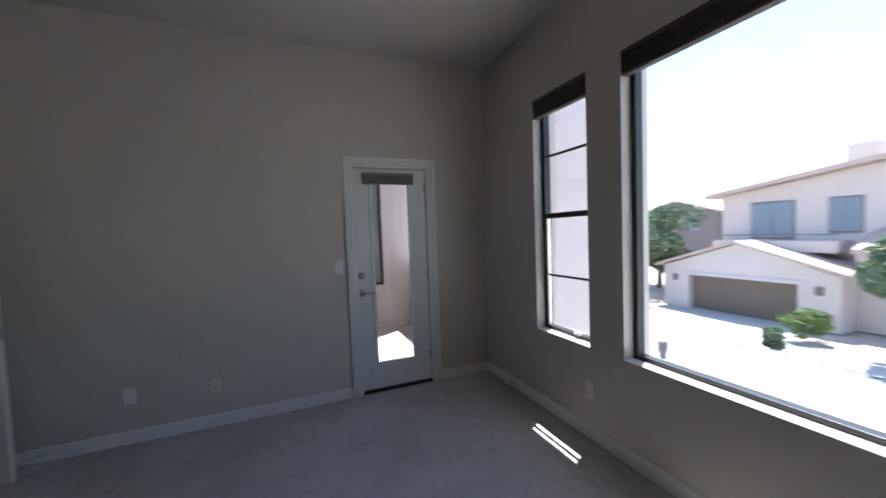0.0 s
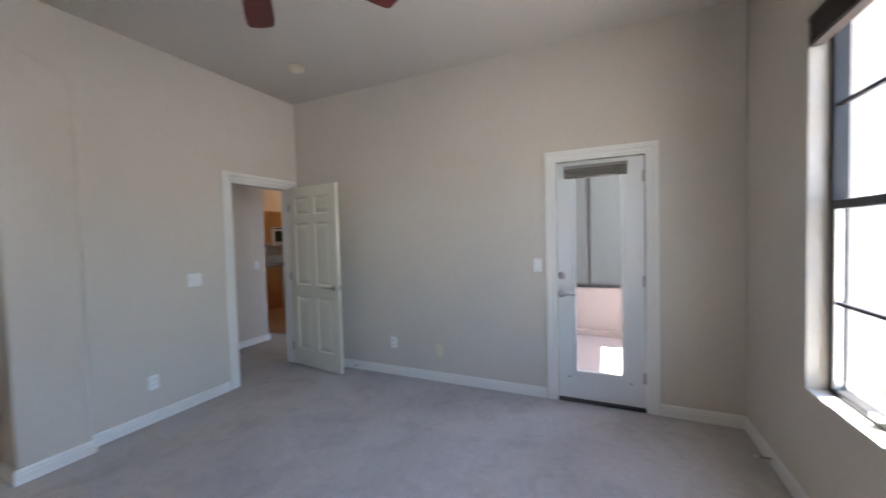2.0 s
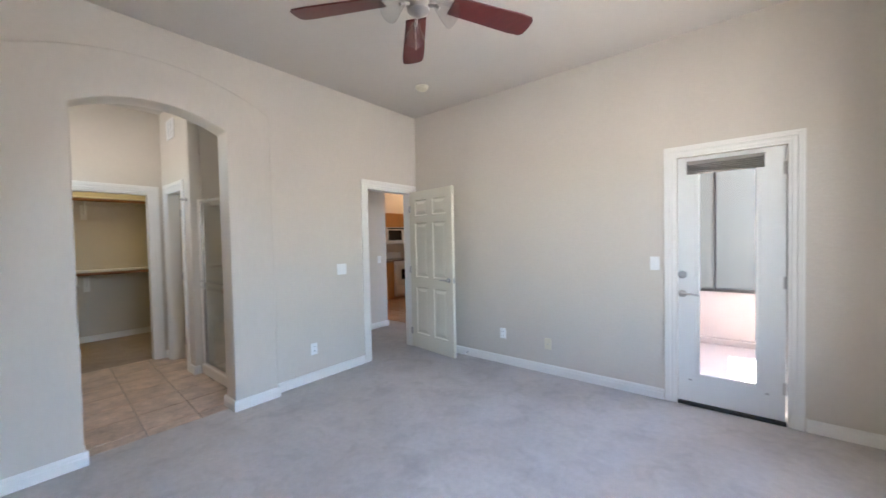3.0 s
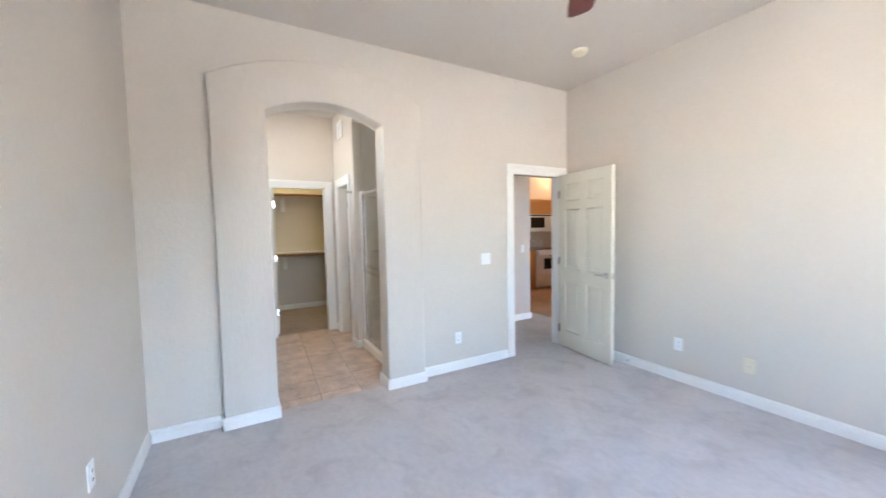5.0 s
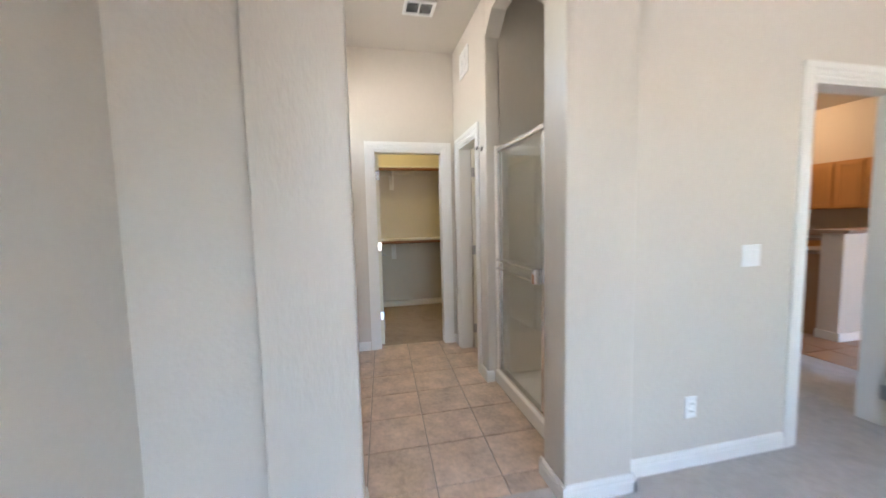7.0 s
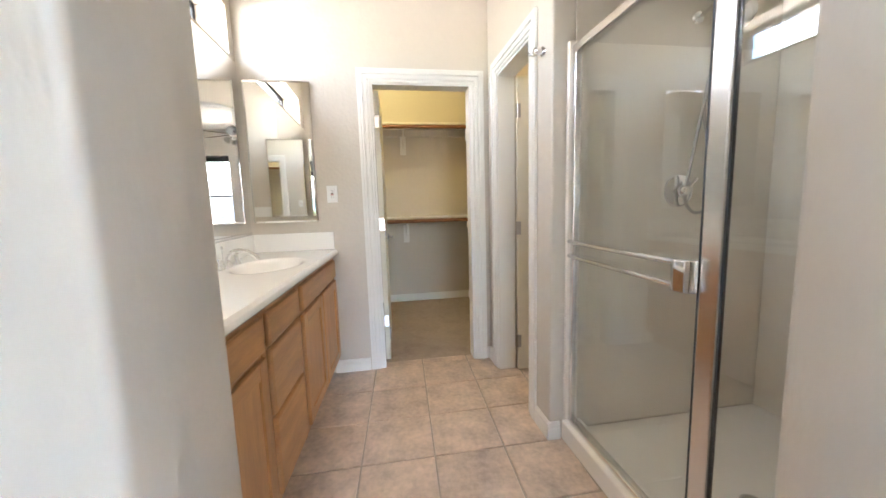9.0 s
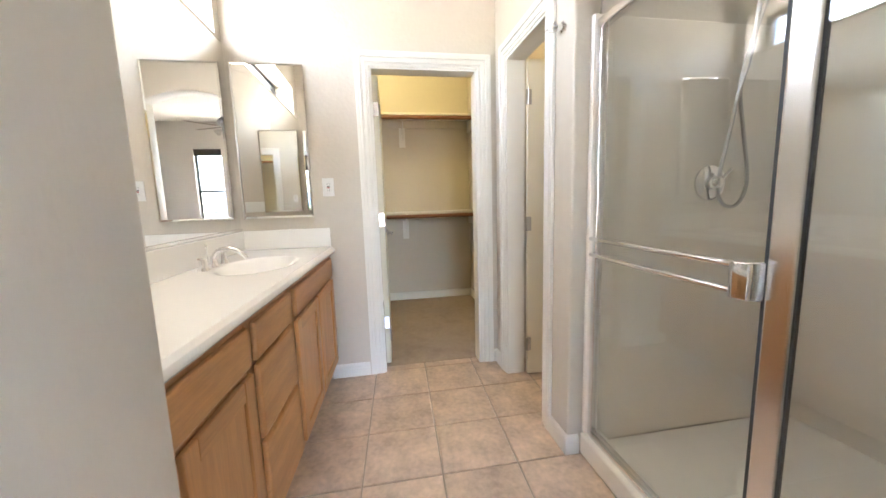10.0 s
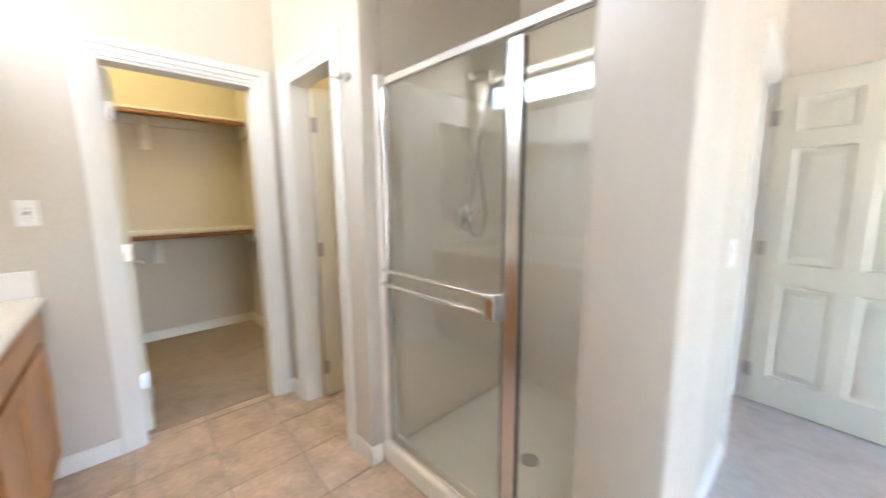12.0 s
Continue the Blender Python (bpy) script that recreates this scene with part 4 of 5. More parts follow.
# ---- shower ----
t = thing("shower_surround", ((SHOWER_W + BATH_E) / 2, SHOWER_N, 0), "almond moulded shower surround with raised pan", "shower")
CY = 1.585
part("pan", box(SHOWER_W, BATH_E - 0.004, CY + 0.09, SHOWER_N, 0.0, 0.055, 0.006), PAN, t, "white shower pan")
part("curb", box(SHOWER_W - 0.012, BATH_E - 0.004, CY, CY + 0.10, 0.0, 0.105, 0.012, None, 3), PAN, t, "white rounded shower curb")
part("side_panel", box(SHOWER_W - 0.018, SHOWER_W, CY + 0.10, SHOWER_N, 0.055, 1.895, 0.005), SHOWER, t)
part("back_panel", box(SHOWER_W, BATH_E - 0.02, SHOWER_N - 0.008, SHOWER_N + 0.01, 0.055, 1.895, 0.005), SHOWER, t)
part("side_panel", box(BATH_E - 0.02, BATH_E - 0.003, CY + 0.10, SHOWER_N - 0.008, 0.055, 1.895, 0.005), SHOWER, t)
part("front_flange", box(SHOWER_W - 0.018, SHOWER_W + 0.008, CY + 0.012, CY + 0.10, 0.106, 1.895, 0.006), SHOWER, t)
part("drain", lathe([(0.045, 0.0), (0.045, 0.004), (0.036, 0.005), (0.034, 0.002)], (-3.07, 2.06, 0.055), 24), NICKEL, t, "round metal drain", True)

t = thing("shower_screen", (-3.1, CY + 0.05, 0.105), "chrome-framed glass shower door and fixed pane", "shower door")
SY = CY + 0.042
SX0, SX1, ST = SHOWER_W + 0.009, BATH_E - 0.005, 1.835
part("wall_channel", box(SX0, SX0 + 0.028, SY - 0.016, SY + 0.016, 0.106, ST, 0.003), ALU, t)
part("wall_channel", box(SX1 - 0.028, SX1, SY - 0.016, SY + 0.016, 0.106, ST, 0.003), ALU, t)
part("header", box(SX0, SX1, SY - 0.02, SY + 0.02, ST, ST + 0.036, 0.006), ALU, t, "bright metal header rail")
part("sill_track", box(SX0 + 0.028, SX1 - 0.028, SY - 0.022, SY + 0.018, 0.1055, 0.13, 0.004), ALU, t)
part("post", box(-2.918, -2.858, SY - 0.014, SY + 0.010, 0.13, ST, 0.006), ALU, t, "tall bright metal post")
part("gasket", box(-2.930, -2.918, SY - 0.006, SY + 0.006, 0.14, ST - 0.01), GASKET, t, "dark rubber seal")
part("gasket", box(-2.8575, -2.8545, SY - 0.004, SY + 0.006, 0.14, ST - 0.01), GASKET, t, "dark rubber seal")
d = part("door_pane", box(SX0 + 0.028, -2.930, SY - 0.003, SY + 0.003, 0.138, ST - 0.004), SHOWER_GLASS, t, "clear shower glass")
d.visible_shadow = False
p = part("fixed_pane", box(-2.8545, SX1 - 0.028, SY - 0.003, SY + 0.003, 0.13, ST), SHOWER_GLASS, t, "clear shower glass")
p.visible_shadow = False
for z in (0.938, 1.005):
    part("towel_bar", tube(smooth_curve([(SX0 + 0.014, SY - 0.016, z), (SX0 + 0.03, SY - 0.028, z), (-3.3, SY - 0.034, z), (-2.955, SY - 0.036, z)]), 0.009, 10, None), CHROME, t, "polished towel bar", True)
part("pull_handle", prism([(-2.975, SY - 0.055), (-2.955, SY - 0.062), (-2.925, SY - 0.055), (-2.915, SY - 0.03), (-2.915, SY - 0.016), (-2.975, SY - 0.03)], "z", 0.925, 1.018, 0.004), CHROME, t, "curved chrome pull", True)

t = thing("shower_valve", (SHOWER_W, 2.18, 1.226), "round chrome shower valve with lever", "shower valve")
part("escutcheon", lathe([(0.078, 0.0), (0.076, 0.008), (0.06, 0.014), (0.035, 0.018)], (SHOWER_W, 2.18, 1.226), 32, "x"), CHROME, t, "", True)
part("knob", lathe([(0.03, 0.016), (0.03, 0.04), (0.02, 0.058), (0.012, 0.062)], (SHOWER_W, 2.18, 1.226), 24, "x"), CHROME, t, "", True)
part("lever", tube([(SHOWER_W + 0.05, 2.18, 1.226), (SHOWER_W + 0.055, 2.205, 1.256), (SHOWER_W + 0.06, 2.225, 1.281)], 0.007), CHROME, t, "", True)
t = thing("hand_shower", (SHOWER_W, 2.26, 2.02), "chrome shower arm with hand shower and looping metal hose", "shower head")
part("shower_arm", tube(smooth_curve([(SHOWER_W - 0.02, 2.26, 2.03), (SHOWER_W + 0.06, 2.26, 2.04), (SHOWER_W + 0.13, 2.26, 2.0)]), 0.009), CHROME, t, "", True)
part("flange", lathe([(0.03, 0), (0.026, 0.008), (0.012, 0.012)], (SHOWER_W - 0.02, 2.26, 2.03), 20, "x"), CHROME, t, "", True)
part("bracket", cyl((SHOWER_W + 0.13, 2.26, 2.02), (SHOWER_W + 0.13, 2.26, 1.95), 0.018, 0.016), CHROME, t, "", True)
bm = lathe([(0.012, 0.0), (0.018, 0.03), (0.05, 0.055), (0.055, 0.07), (0.05, 0.074)], (0, 0, 0), 24)
bmesh.ops.transform(bm, matrix=Matrix.Translation((SHOWER_W + 0.14, 2.27, 1.98)) @ Vector((0.7, 0.1, -0.55)).to_track_quat("Z", "Y").to_matrix().to_4x4(), verts=bm.verts)
part("spray_head", bm, CHROME, t, "", True)
hx = SHOWER_W + 0.045
hose = smooth_curve([(hx + 0.05, 2.262, 1.95), (hx + 0.03, 2.262, 1.75), (hx, 2.25, 1.60), (hx, 2.215, 1.42), (hx, 2.18, 1.24), (hx, 2.185, 1.165), (hx, 2.235, 1.12), (hx, 2.295, 1.14), (hx, 2.325, 1.24), (hx, 2.285, 1.45), (hx, 2.255, 1.62), (hx + 0.02, 2.268, 1.78), (hx + 0.06, 2.285, 1.94)], 10)
part("hose", tube(hose, 0.0075), NICKEL, t, "grey metal hose", True)

t = thing("robe_hook", (-3.76, BATH_N, 1.89), "small double brass and chrome robe hook", "hook")
part("rose", lathe([(0.024, 0), (0.022, -0.008), (0.012, -0.012), (0.011, -0.03), (0.02, -0.042), (0.012, -0.05)], (-3.74, BATH_N, 1.89), 20, "y"), CHROME, t, "", True)
part("peg", tube(smooth_curve([(-3.74, BATH_N - 0.02, 1.89), (-3.77, BATH_N - 0.03, 1.885), (-3.80, BATH_N - 0.05, 1.90)]), 0.006), CHROME, t, "", True)


def vent(name, centre, along, across, normal, label):
    """A louvred grille: a frame and slanted slats."""
    t = thing(name, centre, label, "air vent")
    c, u, v, n = Vector(centre), Vector(along), Vector(across), Vector(normal)
    L, W_ = u.length, v.length
    un, vn = u.normalized(), v.normalized()

    def blk(a0, a1, b0, b1, h0, h1, tilt=0.0):
        bm = box(a0, a1, -(b1 - b0) / 2, (b1 - b0) / 2, h0, h1)
        m = Matrix.Translation(c + vn * (b0 + b1) / 2) @ Matrix((un, vn, n)).transposed().to_4x4() @ Matrix.Rotation(tilt, 4, "X")
        bmesh.ops.transform(bm, matrix=m, verts=bm.verts)
        bmesh.ops.recalc_face_normals(bm, faces=bm.faces)
        return bm

    part("backing", blk(-L / 2, L / 2, -W_ / 2, W_ / 2, 0.001, 0.003), SLOT, t, "dark duct behind")
    for b0, b1 in ((-W_ / 2, -W_ / 2 + 0.025), (W_ / 2 - 0.025, W_ / 2)):
        part("frame", blk(-L / 2, L / 2, b0, b1, 0.003, 0.012), PLASTIC, t)
    for a0, a1 in ((-L / 2, -L / 2 + 0.025), (L / 2 - 0.025, L / 2), (-0.006, 0.006)):
        part("frame", blk(a0, a1, -W_ / 2 + 0.025, W_ / 2 - 0.025, 0.003, 0.012), PLASTIC, t)
    k = int((W_ - 0.05) / 0.022)
    for i in range(k):
        b = -W_ / 2 + 0.025 + (i + 0.5) * (W_ - 0.05) / k
        part("slat", blk(-L / 2 + 0.025, L / 2 - 0.025, b - 0.008, b + 0.008, 0.006, 0.0075, radians(35)), PLASTIC, t)


vent("ceiling_vent", (-3.91, 1.08, TOP), (0, 0.25, 0), (0.20, 0, 0), (0, 0, -1), "white louvred ceiling vent in the bathroom")
vent("wall_vent", (-4.2, BATH_N, 2.74), (0.26, 0, 0), (0, 0, 0.22), (0, -1, 0), "white louvred vent high on the wall")

# ---- closet ----


def closet_shelf(z, label):
    t = thing("closet_shelf", (CLOSET_W, 0.8, z), label, "shelf", "closet shelves")
    part("shelf_board", box(CLOSET_W + 0.002, CLOSET_W + 0.30, CLOSET_S + 0.003, CLOSET_N - 0.003, z - 0.018, z, 0.002), TRIM, t)
    part("end_cleat", prism([(CLOSET_W + 0.03, z - 0.018), (CLOSET_W + 0.03, z - 0.16), (CLOSET_W + 0.30, z - 0.16), (CLOSET_W + 0.36, z - 0.10), (CLOSET_W + 0.36, z - 0.018)], "y", CLOSET_N - 0.022, CLOSET_N - 0.003, 0.002, None, 1), TRIM, t)
    part("cleat", box(CLOSET_W + 0.002, CLOSET_W + 0.02, CLOSET_S + 0.003, CLOSET_N - 0.003, z - 0.105, z - 0.019), WALL, t)
    part("front_strip", box(CLOSET_W + 0.301, CLOSET_W + 0.309, CLOSET_S + 0.003, CLOSET_N - 0.004, z - 0.019, z + 0.001), TRIM, t)
    part("rod", cyl((CLOSET_W + 0.318, CLOSET_S + 0.003, z - 0.05), (CLOSET_W + 0.318, CLOSET_N - 0.023, z - 0.05), 0.02), ROD, t, "stained wooden hanging rod", True)
    y = 1.02
    part("bracket", box(CLOSET_W + 0.021, CLOSET_W + 0.028, y - 0.035, y + 0.035, z - 0.32, z - 0.105), TRIM, t)
    part("bracket", tube([(CLOSET_W + 0.03, y, z - 0.24), (CLOSET_W + 0.2, y, z - 0.06), (CLOSET_W + 0.285, y, z - 0.035)], 0.009, 6), TRIM, t, "painted metal shelf bracket")
    part("bracket_arm", box(CLOSET_W + 0.03, CLOSET_W + 0.29, y - 0.01, y + 0.01, z - 0.03, z - 0.0185), TRIM, t)


closet_shelf(2.115, "white upper closet shelf with wooden hanging rod")
closet_shelf(1.065, "white lower closet shelf with wooden hanging rod")
t = thing("closet_light", (-5.6, 0.9, TOP), "small glass ceiling light in the closet", "ceiling light")
part("base", lathe([(0.10, 0), (0.10, -0.02), (0.09, -0.025)], (-5.6, 0.9, TOP), 24), PLASTIC, t, "", True)

# ---- kitchen seen through the hall door ----
t = thing("pony_wall", (-3.74, 6.0, 0), "low beige half wall with a wooden ledge", "half wall", kind="structure")
part("wall", box(-3.76, -3.57, 5.24, 7.0, -0.01, 1.10, 0.01), WALL, t)
part("ledge", box(-3.81, -3.52, 5.20, 7.05, 1.10, 1.14, 0.008), KITCHEN_TOP, t, "brown worktop ledge")
part("baseboard", box(-3.76, -3.555, 5.223, 5.238, 0, 0.09, 0.003), TRIM, t)
part("baseboard", box(-3.57, -3.555, 5.24, 7.0, 0, 0.09, 0.003), TRIM, t)
t = thing("peninsula_cabinet", (-4.25, 5.8, 0), "brown kitchen peninsula cabinet with pale worktop", "cabinet")
part("end_panel", box(-4.12, -3.77, 5.27, 5.29, 0.0, 0.88), material("brown cabinet end panel", (0.36, 0.20, 0.10), 0.5, spread=0.06, scale=4, fine=30, stretch=(5, 5, 0.5)), t)
part("carcass", box(-4.12, -3.77, 5.29, 7.0, 0.0, 0.88), KITCHEN_WOOD, t)
part("worktop", box(-4.15, -3.77, 5.23, 7.0, 0.88, 0.92, 0.006), KITCHEN_TOP, t, "speckled brown worktop")


def wood_cabinet(name, x0, x1, y0, y1, z0, z1, face, label, group):
    """A kitchen cabinet with a framed door on its face ('x' east or '-y' south)."""
    t = thing(name, ((x0 + x1) / 2, (y0 + y1) / 2, z0), label, "cabinet", group)
    part("body", box(x0, x1, y0, y1, z0, z1), KITCHEN_WOOD, t)
    if face == "x":
        for a in ((x1, x1 + 0.018, y0 + 0.02, y0 + 0.08, z0 + 0.02, z1 - 0.02), (x1, x1 + 0.018, y1 - 0.08, y1 - 0.02, z0 + 0.02, z1 - 0.02), (x1, x1 + 0.018, y0 + 0.08, y1 - 0.08, z0 + 0.02, z0 + 0.08), (x1, x1 + 0.018, y0 + 0.08, y1 - 0.08, z1 - 0.08, z1 - 0.02)):
            part("door_rail", box(*a, 0.003), KITCHEN_WOOD, t)
        part("door_panel", box(x1, x1 + 0.008, y0 + 0.08, y1 - 0.08, z0 + 0.08, z1 - 0.08), KITCHEN_WOOD, t)
    else:
        for a in ((x0 + 0.02, x0 + 0.08, y0 - 0.018, y0, z0 + 0.02, z1 - 0.02), (x1 - 0.08, x1 - 0.02, y0 - 0.018, y0, z0 + 0.02, z1 - 0.02), (x0 + 0.08, x1 - 0.08, y0 - 0.018, y0, z0 + 0.02, z0 + 0.08), (x0 + 0.08, x1 - 0.08, y0 - 0.018, y0, z1 - 0.08, z1 - 0.02)):
            part("door_rail", box(*a, 0.003), KITCHEN_WOOD, t)
        part("door_panel", box(x0 + 0.08, x1 - 0.08, y0 - 0.008, y0, z0 + 0.08, z1 - 0.08), KITCHEN_WOOD, t)


RY0, RY1 = 6.25, 7.01
for y0, y1, z0 in ((5.35, 5.8, 1.36), (5.8, RY0, 1.36), (RY0, RY1, 1.74), (RY1, 7.38, 1.36), (7.38, 7.75, 1.36)):
    wood_cabinet("wall_cabinet", KITCHEN_W + 0.001, KITCHEN_W + 0.33, y0 + 0.002, y1 - 0.002, z0, 2.09, "x", "orange maple wall cabinet in the kitchen", "kitchen wall cabinets")
for x0, x1 in ((-5.83, -5.50), (-5.50, -5.15), (-5.15, -4.80), (-4.80, -4.45), (-4.45, -4.1)):
    wood_cabinet("wall_cabinet", x0 + 0.002, x1 - 0.002, KITCHEN_N - 0.32, KITCHEN_N - 0.001, 1.36, 2.09, "-y", "orange maple wall cabinet in the kitchen", "kitchen wall cabinets")
for y0, y1 in ((5.4, 5.82), (5.82, RY0), (RY1, 7.44)):
    wood_cabinet("base_cabinet", KITCHEN_W + 0.001, KITCHEN_W + 0.62, y0 + 0.002, y1 - 0.002, 0.0, 0.88, "x", "orange maple base cabinet in the kitchen", "kitchen base cabinets")
for x0, x1 in ((-5.52, -5.05), (-5.05, -4.58), (-4.58, -4.1)):
    wood_cabinet("base_cabinet", x0 + 0.002, x1 - 0.002, KITCHEN_N - 0.6, KITCHEN_N - 0.001, 0.0, 0.88, "-y", "orange maple base cabinet in the kitchen", "kitchen base cabinets")
t = thing("kitchen_worktop", (-5.0, KITCHEN_N - 0.3, 0.88), "speckled brown kitchen worktop in an L", "countertop")
part("slab", box(KITCHEN_W + 0.001, KITCHEN_W + 0.65, 5.4, RY0 - 0.003, 0.8805, 0.92, 0.005), KITCHEN_TOP, t)
part("slab", box(KITCHEN_W + 0.001, KITCHEN_W + 0.65, RY1 + 0.003, KITCHEN_N - 0.001, 0.8805, 0.92, 0.005), KITCHEN_TOP, t)
part("slab", box(KITCHEN_W + 0.65, -4.1, KITCHEN_N - 0.64, KITCHEN_N - 0.001, 0.8805, 0.92, 0.005), KITCHEN_TOP, t)
part("splash", box(KITCHEN_W + 0.001, -4.1, KITCHEN_N - 0.02, KITCHEN_N - 0.001, 0.921, 1.02), KITCHEN_TOP, t)

t = thing("stove", (KITCHEN_W + 0.33, 6.63, 0), "white electric kitchen stove with oven window", "stove")
SXF = KITCHEN_W + 0.66
part("body", box(KITCHEN_W + 0.01, SXF, RY0, RY1, 0.03, 0.905, 0.006), STOVE, t)
part("cooktop", box(KITCHEN_W + 0.01, SXF + 0.02, RY0, RY1, 0.906, 0.925, 0.006), STOVE_GLASS, t, "black cooktop")
part("backguard", box(KITCHEN_W + 0.01, KITCHEN_W + 0.08, RY0, RY1, 0.926, 1.10, 0.01), STOVE, t)
d = part("oven_door", box(SXF, SXF + 0.035, RY0 + 0.01, RY1 - 0.01, 0.33, 0.84, 0.008), STOVE, t)
part("oven_window", box(SXF + 0.035, SXF + 0.038, RY0 + 0.17, RY1 - 0.17, 0.45, 0.70), STOVE_GLASS, d, "black oven glass")
part("oven_handle", cyl((SXF + 0.065, RY0 + 0.05, 0.79), (SXF + 0.065, RY1 - 0.05, 0.79), 0.012), STOVE, d)
part("drawer", box(SXF, SXF + 0.03, RY0 + 0.01, RY1 - 0.01, 0.08, 0.31, 0.008), STOVE, t)
t = thing("microwave", (KITCHEN_W + 0.2, 6.63, 1.32), "white over-range microwave with dark window", "microwave")
part("body", box(KITCHEN_W + 0.001, KITCHEN_W + 0.38, RY0 + 0.002, RY1 - 0.002, 1.32, 1.737, 0.006), STOVE, t)
part("door_window", box(KITCHEN_W + 0.38, KITCHEN_W + 0.384, RY0 + 0.06, RY1 - 0.25, 1.41, 1.66), STOVE_GLASS, t, "dark oven glass")
part("handle", cyl((KITCHEN_W + 0.40, RY1 - 0.2, 1.38), (KITCHEN_W + 0.40, RY1 - 0.2, 1.68), 0.01), STOVE, t)
part("vent_strip", box(KITCHEN_W + 0.38, KITCHEN_W + 0.384, RY0 + 0.03, RY1 - 0.03, 1.69, 1.725), SLOT, t)


def can_light(x, y):
    t = thing("recessed_light", (x, y, TOP), "lit recessed ceiling light with white trim ring", "ceiling light", "recessed lights")
    part("trim_ring", lathe([(0.095, 0), (0.095, -0.006), (0.075, -0.010)], (x, y, TOP), 28), PLASTIC, t, "", True)
    part("lit_lens", lathe([(0.07, -0.0105), (0.06, -0.014), (0.02, -0.016)], (x, y, TOP), 24), BULB, t, "glowing warm lens", True)


can_light(-5.75, 7.2)
can_light(-4.6, 6.4)

can_light(-3.78, 0.12)
can_light(-2.98, 0.12)

# ---- outside ----
structure("ground", box(-300, 400, -300, 400, -3.5, -3.3), GRAVEL, "pale desert gravel ground reaching the horizon", "ground")
structure("road", box(8.5, 15.5, -60, 80, -3.3, -3.27), ASPHALT, "sunlit grey residential road", "road")
structure("driveway", box(15.5, 21.2, 8.4, 14.6, -3.3, -3.255), CONCRETE, "pale concrete driveway before the garage", "driveway")
structure("pavement", box(6.9, 8.5, -60, 80, -3.3, -3.18, 0.02), CONCRETE, "pale concrete pavement with kerb", "pavement")
structure("pavement", box(15.5, 16.6, -60, 80, -3.3, -3.24, 0.01), CONCRETE, "pale concrete pavement with kerb", "pavement")
structure("wall_outside_north", box(2.01, 3.56, 3.95, 4.15, -3.3, 4.2), STUCCO, "pale stucco wall of the balcony wing", "wall")

# balcony beyond the glazed door
structure("floor_balcony", box(BATH_E + 0.13, 2.0, NORTH + 0.16, 6.2, -0.25, -0.05), STUCCO, "pale coated balcony floor", "balcony floor")
structure("wall_balcony_far", prism([(BATH_E + 0.13, -0.25), (2.0, -0.25), (2.0, TOP), (BATH_E + 0.13, TOP)], "y", 6.2, 6.35), STUCCO, "pale pink stucco balcony wall", "wall")
structure("balcony_corner_post", box(1.72, 2.0, 4.3, 6.2, -0.05, 0.95), STUCCO, "pale pink stucco balcony parapet", "parapet")
structure("balcony_curb", box(BATH_E + 0.13, 1.72, 6.12, 6.2, -0.05, 0.03, 0.01), STUCCO, "stucco step along the balcony wall", "kerb")
t = thing("window_4", (0.9, 6.2, 0.65), "dark-framed window in the balcony wall", "window", kind="structure")
for nm, a in (("frame_side", (0.10, 0.14, 6.16, 6.2, 0.64, 2.5)), ("frame_side", (1.24, 1.28, 6.16, 6.2, 0.64, 2.5)), ("frame_bottom", (0.14, 1.24, 6.16, 6.2, 0.64, 0.68)), ("frame_top", (0.14, 1.24, 6.16, 6.2, 2.46, 2.5)), ("mullion", (0.66, 0.68, 6.165, 6.2, 0.68, 2.46))):
    part(nm, box(*a), BLACK, t)
part("pane", box(0.14, 1.24, 6.185, 6.19, 0.68, 2.46), material("reflecting window glass", (0.20, 0.225, 0.22), 0.05, spread=0.02), t, "grey reflecting glass")

GZ = -3.25


def gable_roof(bm, x0, x1, y0, y1, zeave, zridge, th=0.14, over=0.4):
    """Roof slopes over a gable that faces the street; the ridge runs along x."""
    yc = (y0 + y1) / 2
    prism([(y0 - over, zeave - 0.05), (yc, zridge), (y1 + over, zeave - 0.05), (y1 + over, zeave - 0.05 + th), (yc, zridge + th), (y0 - over, zeave - 0.05 + th)], "x", x0 - 0.3, x1, 0, bm)
    return bm


t = thing("house", (24, 11, GZ), "sand-coloured two-storey stucco house with garage and clay tile roof", "house")
GX = 20.0
gd = (8.95, 13.6, -1.38)
part("garage_wall", prism([(7.6, GZ), (gd[0], GZ), (gd[0], gd[2]), (gd[1], gd[2]), (gd[1], GZ), (15.0, GZ), (15.0, -0.95), (11.3, 0.33), (7.6, -0.95)], "x", GX, GX + 0.5), HOUSE, t)
part("garage_wall", box(GX + 0.5, GX + 6, 7.6, 7.9, GZ, -0.95), HOUSE, t)
part("garage_wall", box(GX + 0.5, GX + 6, 14.7, 15.0, GZ, -0.95), HOUSE, t)
part("roof", gable_roof(bmesh.new(), GX, GX + 6, 7.6, 15.0, -0.93, 0.36), ROOF, t, "pale clay tile roof")
d = part("garage_door", box(GX + 0.42, GX + 0.5, gd[0], gd[1], GZ, gd[2]), GARAGE, t, "brown panelled garage door")
for i in range(4):
    for j in range(8):
        w = (gd[1] - gd[0]) / 8
        part("panel", box(GX + 0.405, GX + 0.42, gd[0] + j * w + 0.05, gd[0] + (j + 1) * w - 0.05, GZ + 0.06 + i * 0.46, GZ + 0.46 + i * 0.46, 0.006, None, 1), GARAGE, d)
part("door_lintel", box(GX - 0.06, GX, gd[0] - 0.25, gd[1] + 0.25, gd[2], gd[2] + 0.18), STUCCO, t)
